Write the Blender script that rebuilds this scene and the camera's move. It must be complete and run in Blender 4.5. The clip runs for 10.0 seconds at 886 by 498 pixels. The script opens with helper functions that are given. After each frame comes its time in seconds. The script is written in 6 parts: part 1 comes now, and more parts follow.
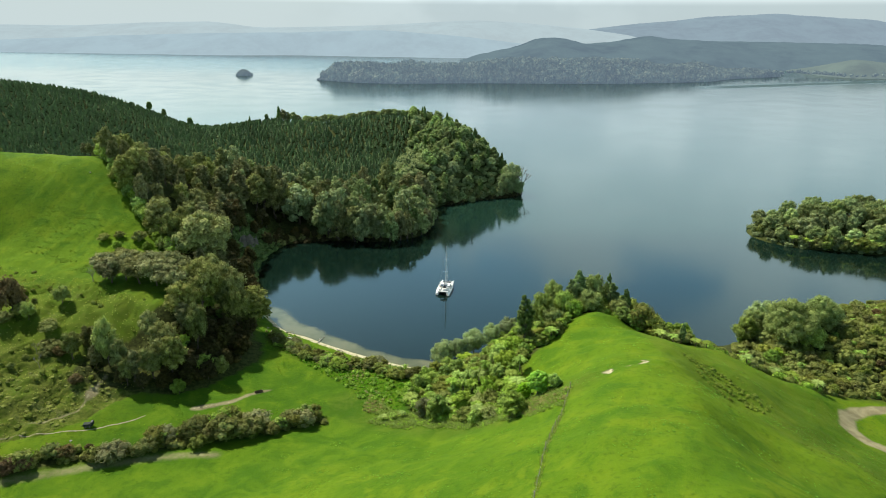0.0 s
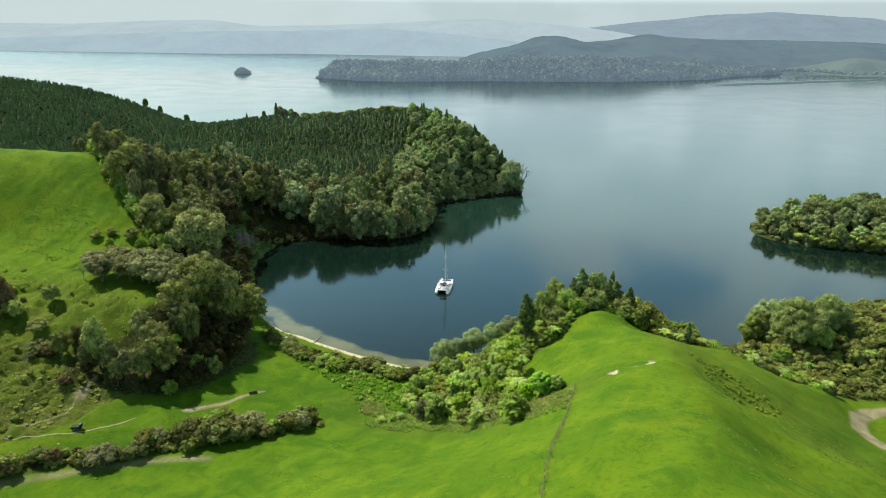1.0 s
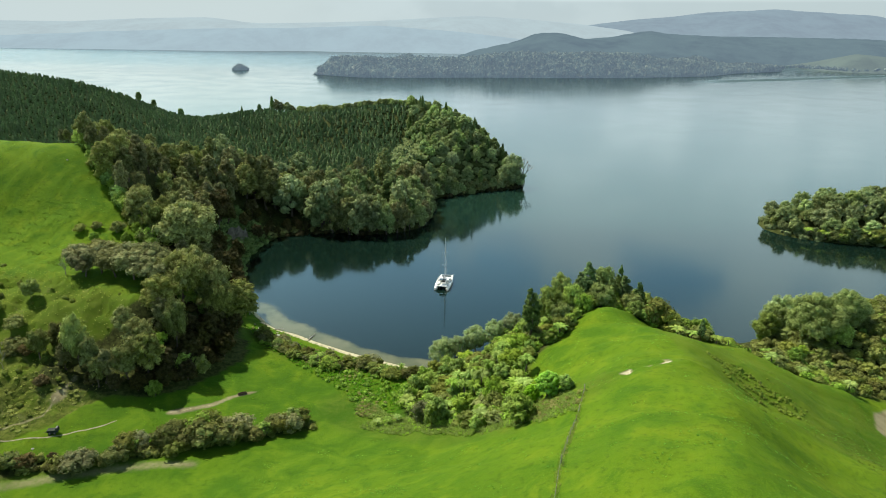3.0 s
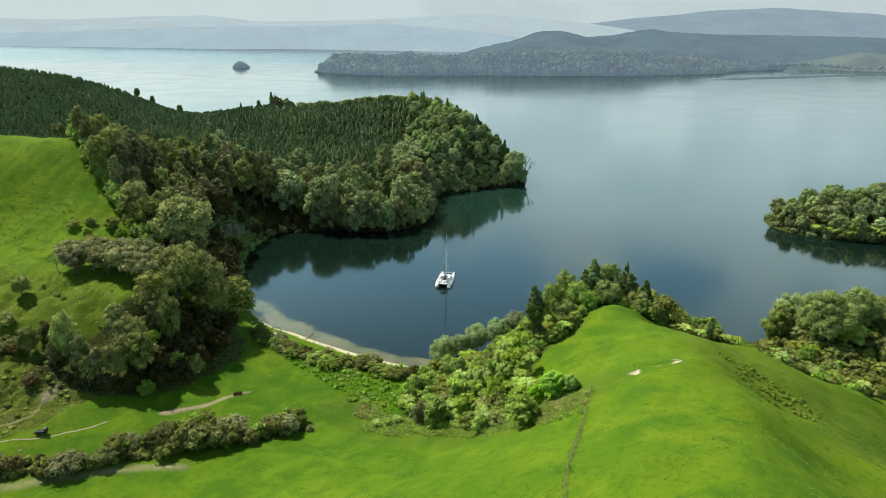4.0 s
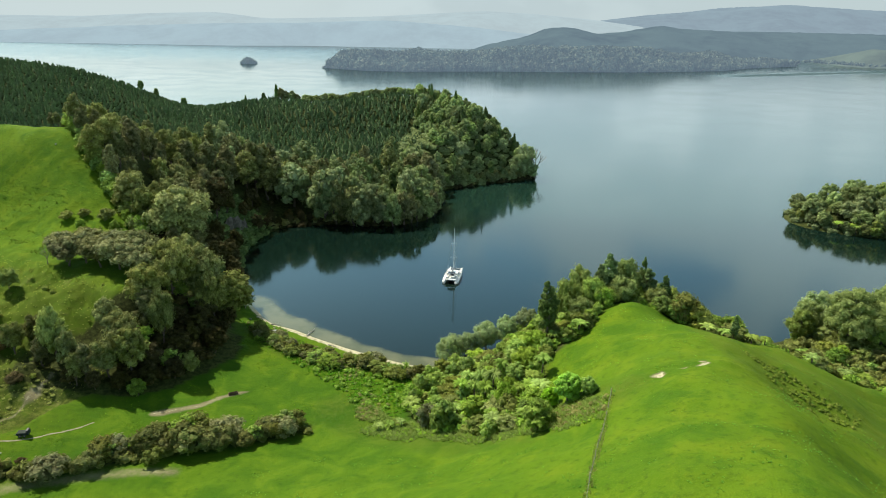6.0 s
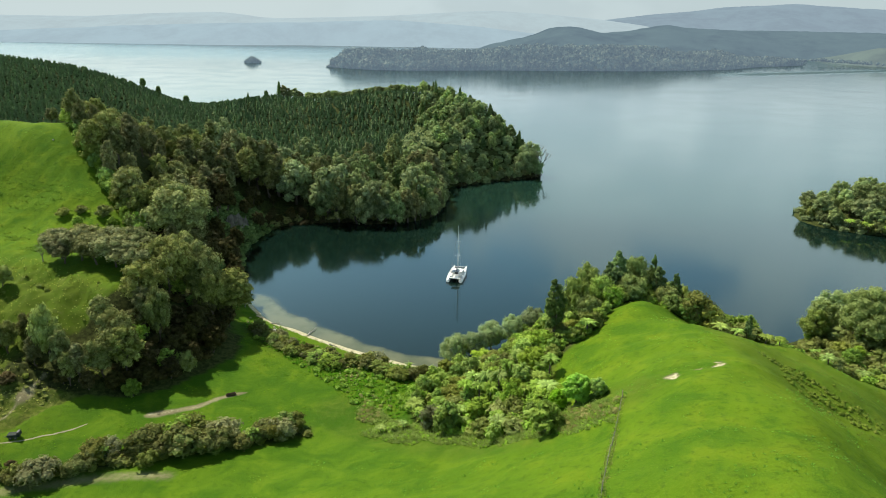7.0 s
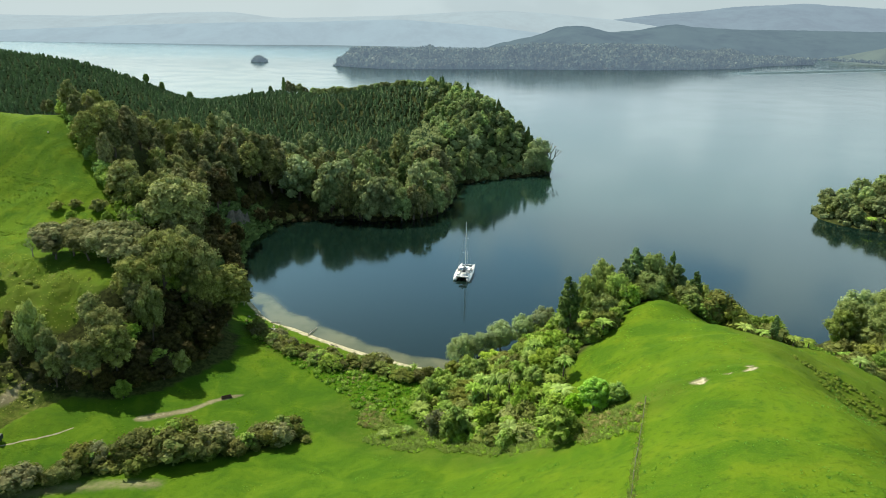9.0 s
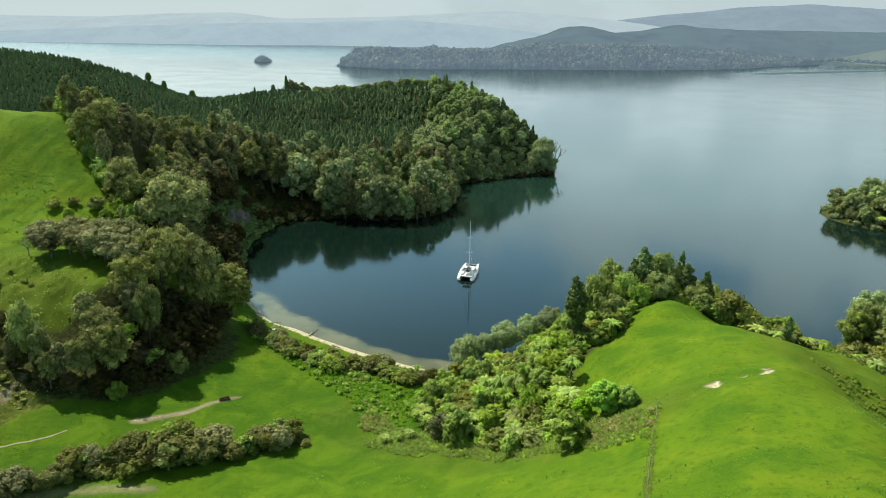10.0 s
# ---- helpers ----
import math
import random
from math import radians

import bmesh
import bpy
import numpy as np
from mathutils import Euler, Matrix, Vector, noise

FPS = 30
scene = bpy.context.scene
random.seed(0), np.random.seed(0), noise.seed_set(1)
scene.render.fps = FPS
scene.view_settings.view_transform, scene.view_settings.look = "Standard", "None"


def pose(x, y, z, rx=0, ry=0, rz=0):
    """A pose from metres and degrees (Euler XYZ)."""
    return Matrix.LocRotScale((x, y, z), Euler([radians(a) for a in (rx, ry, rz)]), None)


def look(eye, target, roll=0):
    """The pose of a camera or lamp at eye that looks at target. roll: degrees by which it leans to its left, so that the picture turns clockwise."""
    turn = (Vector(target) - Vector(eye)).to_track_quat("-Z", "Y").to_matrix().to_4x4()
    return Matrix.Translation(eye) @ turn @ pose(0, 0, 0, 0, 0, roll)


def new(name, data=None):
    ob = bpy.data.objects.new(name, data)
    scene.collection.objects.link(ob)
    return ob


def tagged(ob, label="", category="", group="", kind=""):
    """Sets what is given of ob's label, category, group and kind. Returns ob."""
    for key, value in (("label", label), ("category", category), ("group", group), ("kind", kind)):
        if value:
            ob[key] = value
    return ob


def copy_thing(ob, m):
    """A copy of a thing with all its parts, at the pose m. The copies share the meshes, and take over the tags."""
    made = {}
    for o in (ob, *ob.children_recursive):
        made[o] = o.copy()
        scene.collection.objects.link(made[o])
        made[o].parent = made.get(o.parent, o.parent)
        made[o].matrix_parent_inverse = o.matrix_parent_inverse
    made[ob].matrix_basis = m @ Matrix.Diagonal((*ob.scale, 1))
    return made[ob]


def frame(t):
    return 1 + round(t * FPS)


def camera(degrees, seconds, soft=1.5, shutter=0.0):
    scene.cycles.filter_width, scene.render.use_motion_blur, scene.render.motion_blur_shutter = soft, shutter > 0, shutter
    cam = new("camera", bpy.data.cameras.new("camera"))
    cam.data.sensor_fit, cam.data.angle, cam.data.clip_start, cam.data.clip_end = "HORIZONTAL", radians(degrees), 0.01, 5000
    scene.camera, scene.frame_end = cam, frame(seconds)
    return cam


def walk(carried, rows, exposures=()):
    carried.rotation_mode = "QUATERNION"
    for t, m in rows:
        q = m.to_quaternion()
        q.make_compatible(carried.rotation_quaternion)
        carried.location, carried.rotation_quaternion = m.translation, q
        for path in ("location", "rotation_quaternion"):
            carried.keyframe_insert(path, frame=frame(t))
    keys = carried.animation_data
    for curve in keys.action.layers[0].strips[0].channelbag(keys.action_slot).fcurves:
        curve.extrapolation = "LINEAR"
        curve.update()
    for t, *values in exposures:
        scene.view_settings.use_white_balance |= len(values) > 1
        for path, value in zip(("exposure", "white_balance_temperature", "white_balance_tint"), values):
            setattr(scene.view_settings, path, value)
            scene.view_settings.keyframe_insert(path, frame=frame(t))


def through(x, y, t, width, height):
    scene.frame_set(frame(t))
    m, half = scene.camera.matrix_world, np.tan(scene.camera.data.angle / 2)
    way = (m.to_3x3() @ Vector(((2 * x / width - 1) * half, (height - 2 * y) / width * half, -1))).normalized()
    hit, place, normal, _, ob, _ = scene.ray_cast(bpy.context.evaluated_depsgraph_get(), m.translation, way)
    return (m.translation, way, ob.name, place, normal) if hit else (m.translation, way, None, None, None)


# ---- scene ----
cam = camera(65.6, 10.0, soft=0.95)
PATH = [
    (0, (0.474, 0.167, 88.561), (0.443, 2.075, 87.962), 0.7),
    (0.5, (0.466, 2.166, 87.761), (0.435, 4.074, 87.161), 0.7),
    (1, (0.396, 4.473, 86.767), (0.367, 6.38, 86.165), 0.7),
    (1.5, (0.316, 6.453, 85.831), (0.288, 8.36, 85.228), 0.7),
    (2, (0.25, 8.583, 84.755), (0.223, 10.489, 84.149), 0.7),
    (2.5, (0.144, 10.606, 83.757), (0.118, 12.512, 83.151), 0.7),
    (4, (0.099, 16.914, 80.756), (0.069, 18.819, 80.146), 0.7),
    (4.5, (-0.019, 18.776, 79.828), (-0.054, 20.68, 79.216), 0.8),
    (5, (-0.026, 20.888, 78.874), (-0.067, 22.791, 78.261), 0.8),
    (5.5, (-0.025, 22.908, 77.996), (-0.071, 24.81, 77.381), 0.8),
    (7, (-0.069, 28.896, 75.109), (-0.133, 30.798, 74.493), 0.7),
    (7.5, (-0.147, 30.634, 74.269), (-0.216, 32.535, 73.653), 0.7),
    (8, (-0.262, 32.558, 73.328), (-0.336, 34.459, 72.711), 0.7),
    (8.5, (-0.408, 34.239, 72.56), (-0.486, 36.14, 71.944), 0.7),
    (9, (-0.448, 35.967, 71.763), (-0.531, 37.868, 71.148), 0.7),
    (9.5, (-0.533, 37.506, 71.028), (-0.621, 39.407, 70.414), 0.7),
    (10, (-0.645, 39.159, 70.264), (-0.738, 41.061, 69.651), 0.7),
]
walk(cam, [(t, look(eye, target, roll)) for t, eye, target, roll in PATH])

# ---- sky, sun and picture ----
SUN_WAY = Vector((-0.49, 0.41, 0.77)).normalized()
sun = new("sun", bpy.data.lights.new("sun", "SUN"))
sun.data.energy, sun.data.angle, sun.data.color = 5.0, radians(0.6), (1.0, 0.935, 0.78)
sun.matrix_world = look((-300, 150, 400), Vector((-300, 150, 400)) - SUN_WAY)
scene.view_settings.exposure = 0.45


class Nodes:
    """Short spelling for node trees."""

    def __init__(self, tree):
        self.tree = tree
        tree.nodes.clear()

    def add(self, kind, **values):
        node = self.tree.nodes.new(kind)
        for key, value in values.items():
            if key.startswith("i_"):
                key = key[2:].replace("_", " ")
                self.put(value, node.inputs[key])
            else:
                self.put(value, node.inputs[int(key[2:])])
        return node

    def put(self, value, socket):
        if isinstance(value, bpy.types.NodeSocket):
            self.tree.links.new(value, socket)
        elif isinstance(value, bpy.types.Node):
            self.tree.links.new(value.outputs[0], socket)
        else:
            socket.default_value = (*value, 1.0) if isinstance(value, tuple) and socket.type == "RGBA" and len(value) == 3 else value

    def noise(self, vector, scale, detail=4.0, rough=0.55, warp=0.0):
        return self.add("ShaderNodeTexNoise", i_Vector=vector, i_Scale=scale, i_Detail=detail, i_Roughness=rough, i_Distortion=warp).outputs["Fac"]

    def ramp(self, value, low, high, a=0.0, b=1.0):
        node = self.add("ShaderNodeMapRange")
        node.interpolation_type = "SMOOTHSTEP"
        for socket, v in zip(node.inputs, (value, low, high, a, b)):
            self.put(v, socket)
        return node.outputs[0]

    def math(self, what, a, b=0.0):
        node = self.add("ShaderNodeMath", n_0=a, n_1=b)
        node.operation = what
        return node.outputs[0]

    def named(self, name):
        node = self.add("ShaderNodeAttribute")
        node.attribute_name = name
        return node.outputs["Fac"]

    def mix(self, part, a, b, how="MIX"):
        node = self.add("ShaderNodeMix")
        node.data_type, node.blend_type = "RGBA", how
        self.put(part, node.inputs[0]), self.put(a, node.inputs[6]), self.put(b, node.inputs[7])
        return node.outputs[2]


world = bpy.data.worlds.new("sky")
scene.world = world
world.use_nodes = True
n = Nodes(world.node_tree)
way = n.add("ShaderNodeTexCoord").outputs["Generated"]
sky = n.add("ShaderNodeTexSky")
sky.sky_type, sky.sun_disc, sky.sun_elevation, sky.sun_rotation = "NISHITA", False, math.asin(SUN_WAY.z), math.atan2(SUN_WAY.x, SUN_WAY.y)
sky.air_density, sky.dust_density = 1.2, 2.5
split = n.add("ShaderNodeSeparateXYZ", i_Vector=way)
up = n.math("MAXIMUM", split.outputs[2], 0.0)
lift = n.math("ADD", up, 0.10)
over = n.add("ShaderNodeCombineXYZ", n_0=n.math("DIVIDE", split.outputs[0], lift), n_1=n.math("DIVIDE", split.outputs[1], lift))
haze = n.ramp(up, 0.0, 0.34, 1.0, 0.0)
# a broken cloud bank ahead and to the right, open blue above the bay
side = n.math("ADD", n.ramp(n.math("SUBTRACT", split.outputs[0], n.math("MULTIPLY", up, 0.3)), -0.28, 0.12, -0.10, 0.36), n.ramp(up, 0.25, 0.36, 0.0, -0.40))
# tall bright columns of thin cloud low over the far shore
tall = n.add("ShaderNodeCombineXYZ", n_0=n.math("DIVIDE", split.outputs[0], n.math("MAXIMUM", split.outputs[1], 0.1)), n_1=n.math("MULTIPLY", up, 1.6))
veil = n.ramp(n.noise(tall, 7.5, 4.0, 0.5), 0.42, 0.62)
cloud = n.ramp(n.math("ADD", n.math("ADD", n.noise(over, 1.25, 6.0, 0.6, 0.5), n.math("MULTIPLY", n.math("SUBTRACT", veil, 0.5), 0.22)), side), 0.36, 0.72)
blue = n.mix(1.0, sky, n.mix(n.ramp(up, 0.31, 0.66), (1.16, 1.78, 1.86), (0.34, 0.34, 0.27)), "MULTIPLY")
base = n.mix(n.math("MULTIPLY", cloud, 0.92), blue, (7.6, 10.5, 11.2))
low = n.mix(veil, (4.2, 5.2, 6.0), (8.3, 9.4, 9.9))
low = n.mix(n.math("MULTIPLY", n.ramp(split.outputs[0], 0.05, -0.30), n.ramp(up, 0.20, 0.03)), low, (9.2, 9.9, 9.7))
# the haze thickens to grey along the eastern skyline
low = n.mix(n.math("MULTIPLY", n.ramp(split.outputs[0], -0.05, 0.5), n.ramp(up, 0.30, 0.0)), low, (4.6, 5.3, 5.5))
low = n.mix(n.ramp(up, 0.065, 0.035, 0.0, 0.8), low, (6.9, 7.8, 7.8))
base = n.mix(n.math("MULTIPLY", haze, n.ramp(up, 0.14, 0.05, 0.82, 1.0)), base, low)
base = n.mix(n.ramp(up, 0.050, 0.036), base, n.mix(1.0, base, (0.58, 0.61, 0.62), "MULTIPLY"))
n.add("ShaderNodeOutputWorld", i_Surface=n.add("ShaderNodeBackground", i_Color=base, i_Strength=0.102))


# ---- materials ----
def material(name):
    m = bpy.data.materials.new(name)
    m.use_nodes = True
    return m, Nodes(m.node_tree)


def finish(n, color, roughness=0.8, bump=None, depth=0.1, strength=0.5, **more):
    shade = n.add("ShaderNodeBsdfPrincipled", i_Base_Color=color, i_Roughness=roughness)
    for key, value in more.items():
        n.put(value, shade.inputs[key.replace("_", " ")])
    if bump is not None:
        n.put(n.add("ShaderNodeBump", i_Height=bump, i_Distance=depth, i_Strength=strength), shade.inputs["Normal"])
    n.add("ShaderNodeOutputMaterial", i_Surface=shade)
    return shade


def plain(name, color, roughness=0.6, vary=0.25, scale=6.0, metal=0.0, bump=0.02):
    """A surface of one colour with soft blotches and fine grain."""
    m, n = material(name)
    at = n.add("ShaderNodeTexCoord").outputs["Object"]
    blot, grain = n.noise(at, scale, 5.0), n.noise(at, scale * 9, 3.0)
    dark = tuple(c * (1 - vary) for c in color)
    c = n.mix(n.ramp(blot, 0.35, 0.65), dark, color)
    c = n.mix(n.math("MULTIPLY", grain, 0.25), c, tuple(min(1, c * 1.25) for c in color))
    finish(n, c, n.ramp(blot, 0.3, 0.7, roughness * 0.85, min(1, roughness * 1.15)), grain, bump, 0.4, Metallic=metal)
    return m


def leaves(name, dark, light, through=0.22, tip=(0.30, 0.36, 0.10), tips=0.15, haze_glow=None, patch=0.35, fleck=1.6):
    """Foliage: colour drifts from tree to tree, from spray to spray and in fine flecks."""
    light, dark = (light[0] * 1.2, light[1] * 1.22, light[2] * 1.02), (dark[0], dark[1], dark[2] * 0.85)
    m, n = material(name)
    geo, info = n.add("ShaderNodeNewGeometry"), n.add("ShaderNodeObjectInfo")
    at = n.add("ShaderNodeTexCoord").outputs["Object"]
    spray = geo.outputs["Random Per Island"]
    grain = n.noise(at, fleck, 4.0, 0.7)
    c = n.mix(n.math("ADD", n.ramp(spray, 0.0, 1.0, 0.06, 0.40), n.ramp(grain, 0.36, 0.66, 0.0, 0.50)), dark, light)
    c = n.mix(n.ramp(n.noise(at, patch, 3.0), 0.42, 0.62, 0.0, 0.5), c, dark)
    c = n.mix(n.ramp(spray, 1.0 - tips, 1.0, 0.0, 0.35), c, tip)
    tree = n.add("ShaderNodeHueSaturation", i_Color=c, i_Hue=n.ramp(info.outputs["Random"], 0.0, 1.0, 0.494, 0.516),
                 i_Value=n.ramp(n.math("FRACT", n.math("MULTIPLY", info.outputs["Random"], 7.3)), 0.0, 1.0, 0.76, 1.28),
                 i_Saturation=n.ramp(n.math("FRACT", n.math("MULTIPLY", info.outputs["Random"], 13.7)), 0.0, 1.0, 0.88, 1.05)).outputs[0]
    front = n.add("ShaderNodeBsdfPrincipled", i_Base_Color=tree, i_Roughness=0.7)
    n.put(0.07, front.inputs["Specular IOR Level"])
    n.put(n.add("ShaderNodeBump", i_Height=grain, i_Distance=0.6 / fleck, i_Strength=0.6), front.inputs["Normal"])
    if haze_glow:  # haze before far-off woods, put in as a glow of the leaves
        n.put(haze_glow, front.inputs["Emission Color"]), n.put(1.0, front.inputs["Emission Strength"])
    back = n.add("ShaderNodeBsdfTranslucent", i_Color=n.mix(0.5, tree, light))
    n.add("ShaderNodeOutputMaterial", i_Surface=n.add("ShaderNodeMixShader", n_0=through, n_1=front.outputs[0], n_2=back.outputs[0]))
    return m


OLIVE = leaves("olive_leaves", (0.071, 0.084, 0.023), (0.369, 0.396, 0.134), 0.22, tip=(0.38, 0.37, 0.19))
DUSKY = leaves("dusky_leaves", (0.066, 0.073, 0.027), (0.304, 0.310, 0.138), 0.22, tip=(0.32, 0.30, 0.19))
GREEN = leaves("green_leaves", (0.067, 0.118, 0.022), (0.376, 0.510, 0.108), 0.32, tip=(0.31, 0.45, 0.09))
VIVID = leaves("vivid_leaves", (0.159, 0.324, 0.019), (0.489, 0.776, 0.061), 0.35, tip=(0.38, 0.52, 0.07))
BRIGHT = leaves("bright_leaves", (0.104, 0.182, 0.024), (0.452, 0.593, 0.117), 0.35, tip=(0.38, 0.48, 0.10))
FERN = leaves("fern_fronds", (0.135, 0.211, 0.035), (0.400, 0.518, 0.119), 0.3, tip=(0.30, 0.37, 0.11))
SILVER = leaves("silver_leaves", (0.110, 0.118, 0.056), (0.300, 0.305, 0.165), 0.3, tip=(0.36, 0.36, 0.24))
# deep shade of the beach wood and cove, painted into a leaf colour
SHADELEAF = leaves("shaded_leaves", (0.027, 0.026, 0.009), (0.096, 0.083, 0.030), 0.2, tip=(0.20, 0.17, 0.09))
PALE = leaves("pale_leaves", (0.193, 0.249, 0.136), (0.428, 0.508, 0.281), 0.45, tip=(0.42, 0.48, 0.31))
ISLE = leaves("island_leaves", (0.097, 0.130, 0.051), (0.316, 0.367, 0.169), 0.3, tip=(0.36, 0.38, 0.20))
WILLOW = leaves("willow_leaves", (0.132, 0.177, 0.045), (0.400, 0.484, 0.150), 0.35, tip=(0.40, 0.44, 0.18))
HEADFRESH = leaves("headland_fresh_leaves", (0.134, 0.190, 0.065), (0.414, 0.510, 0.224), 0.32, tip=(0.38, 0.45, 0.20))
HEDGELEAF = leaves("hedge_leaves", (0.054, 0.063, 0.016), (0.210, 0.216, 0.061), 0.28, tip=(0.27, 0.25, 0.11))
SCRUB = leaves("scrub_leaves", (0.115, 0.139, 0.034), (0.280, 0.309, 0.081), 0.3, tip=(0.33, 0.31, 0.15))
SEDGE = leaves("sedge_blades", (0.144, 0.244, 0.030), (0.370, 0.514, 0.091), 0.4, tip=(0.36, 0.39, 0.11))
BRACKEN = leaves("dead_bracken", (0.185, 0.185, 0.055), (0.365, 0.350, 0.130), 0.35, tip=(0.38, 0.34, 0.15))
RUSSET = leaves("russet_leaves", (0.062, 0.045, 0.022), (0.165, 0.115, 0.055), 0.25, tip=(0.20, 0.14, 0.07))
FIR = leaves("conifer_needles", (0.045, 0.083, 0.025), (0.182, 0.257, 0.078), 0.15, tip=(0.13, 0.20, 0.06))
PINE = leaves("plantation_needles", (0.063, 0.099, 0.048), (0.155, 0.205, 0.095), 0.2, tip=(0.15, 0.20, 0.08), tips=0.08, patch=0.035)
FARWOOD = leaves("hazed_leaves", (0.018, 0.028, 0.022), (0.200, 0.226, 0.175), 0.05, tip=(0.21, 0.23, 0.18), haze_glow=(0.080, 0.112, 0.148), patch=0.02, fleck=0.10)
HEADLEAF = leaves("headland_leaves", (0.085, 0.116, 0.045), (0.358, 0.431, 0.194), 0.25, tip=(0.34, 0.37, 0.24))
RUSH = leaves("rush_blades", (0.080, 0.124, 0.019), (0.181, 0.238, 0.043), 0.3, tip=(0.19, 0.17, 0.06), tips=0.2)
TUFT = leaves("grass_blades", (0.080, 0.195, 0.010), (0.165, 0.300, 0.020), 0.4, tip=(0.20, 0.33, 0.04))
RANK = leaves("rank_grass", (0.200, 0.260, 0.050), (0.460, 0.480, 0.150), 0.45, tip=(0.42, 0.36, 0.19), tips=0.3)
BARK = plain("bark", (0.13, 0.10, 0.075), 0.9, 0.45, 2.0, bump=0.05)
PALE_BARK = plain("pale_bark", (0.34, 0.31, 0.26), 0.85, 0.35, 2.0, bump=0.05)


def ground_material():
    m, n = material("pasture_ground")
    at = n.add("ShaderNodeNewGeometry").outputs["Position"]
    bare, rough, floor, sand, olive_tint = (n.named(a) for a in ("bare", "rough", "floor", "sand", "olive_tint"))
    lush = n.named("lush")
    wide, mid, fine, blade = n.noise(at, 0.03, 4.0), n.noise(at, 0.16, 5.0, 0.6, 0.6), n.noise(at, 1.1, 4.0, 0.65), n.noise(at, 6.0, 3.0, 0.7)
    c = n.mix(n.ramp(wide, 0.38, 0.62), (0.061, 0.131, 0.0058), (0.095, 0.166, 0.0068))
    c = n.mix(n.ramp(mid, 0.50, 0.66, 0.0, 0.8), c, (0.117, 0.180, 0.0085))
    c = n.mix(n.ramp(mid, 0.47, 0.34, 0.0, 0.7), c, (0.038, 0.104, 0.0054))
    c = n.mix(n.ramp(fine, 0.50, 0.70, 0.0, 0.65), c, (0.040, 0.086, 0.0054))
    c = n.mix(n.ramp(blade, 0.48, 0.70, 0.0, 0.6), c, (0.128, 0.208, 0.0162))
    c = n.mix(n.math("MULTIPLY", rough, 0.6), c, (0.094, 0.142, 0.0140))
    c = n.mix(n.math("MULTIPLY", olive_tint, n.ramp(fine, 0.3, 0.7, 0.35, 0.65)), c, (0.072, 0.102, 0.0126))
    c = n.mix(n.math("MULTIPLY", lush, 0.66), c, n.mix(n.ramp(mid, 0.40, 0.62), (0.034, 0.096, 0.0055), (0.068, 0.142, 0.0080)))
    # stock tracks along the slope
    level = n.add("ShaderNodeSeparateXYZ", i_Vector=at).outputs[2]
    tread = n.math("SINE", n.math("ADD", n.math("MULTIPLY", level, 5.2), n.math("MULTIPLY", mid, 16.0)))
    steep = n.ramp(n.add("ShaderNodeSeparateXYZ", i_Vector=n.add("ShaderNodeNewGeometry").outputs["True Normal"]).outputs[2], 0.95, 0.80)
    tread = n.math("MULTIPLY", n.ramp(tread, 0.55, 1.0), n.math("MULTIPLY", steep, n.ramp(fine, 0.50, 0.66)))
    c = n.mix(n.math("MULTIPLY", tread, 0.4), c, (0.062, 0.110, 0.016))
    scrubby = n.mix(n.ramp(fine, 0.35, 0.65), (0.044, 0.066, 0.010), (0.125, 0.155, 0.026))
    scrubby = n.mix(n.ramp(blade, 0.5, 0.7, 0.0, 0.7), scrubby, (0.150, 0.125, 0.060))
    c = n.mix(n.math("MULTIPLY", rough, n.ramp(n.math("ADD", mid, n.math("MULTIPLY", fine, 0.5)), 0.52, 0.86)), c, scrubby)
    # floor colour under trees: soil and litter, darkened further for painted shade
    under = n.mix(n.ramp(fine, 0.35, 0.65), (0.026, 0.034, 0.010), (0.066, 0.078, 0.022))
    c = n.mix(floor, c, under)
    earth = n.mix(n.ramp(mid, 0.35, 0.65), (0.17, 0.153, 0.088), (0.28, 0.257, 0.155))
    c = n.mix(n.ramp(n.math("ADD", bare, n.math("ADD", n.math("MULTIPLY", n.math("SUBTRACT", fine, 0.5), 0.35), n.math("MULTIPLY", n.math("SUBTRACT", blade, 0.5), 0.35))), 0.22, 0.72), c, earth)
    shore = n.mix(n.ramp(fine, 0.35, 0.65), (0.35, 0.322, 0.205), (0.53, 0.495, 0.335))
    c = n.mix(n.ramp(n.math("ADD", sand, n.math("MULTIPLY", n.math("SUBTRACT", fine, 0.5), 0.9)), 0.28, 0.62), c, shore)
    blade = n.math("MULTIPLY", blade, n.math("ADD", 1.0, n.math("MULTIPLY", rough, 1.5)))
    relief = n.math("ADD", n.math("MULTIPLY", blade, 0.5), n.math("ADD", fine, n.math("MULTIPLY", tread, -0.3)))
    finish(n, c, 0.9, relief, 0.35, 0.75, Specular_IOR_Level=0.05)
    return m


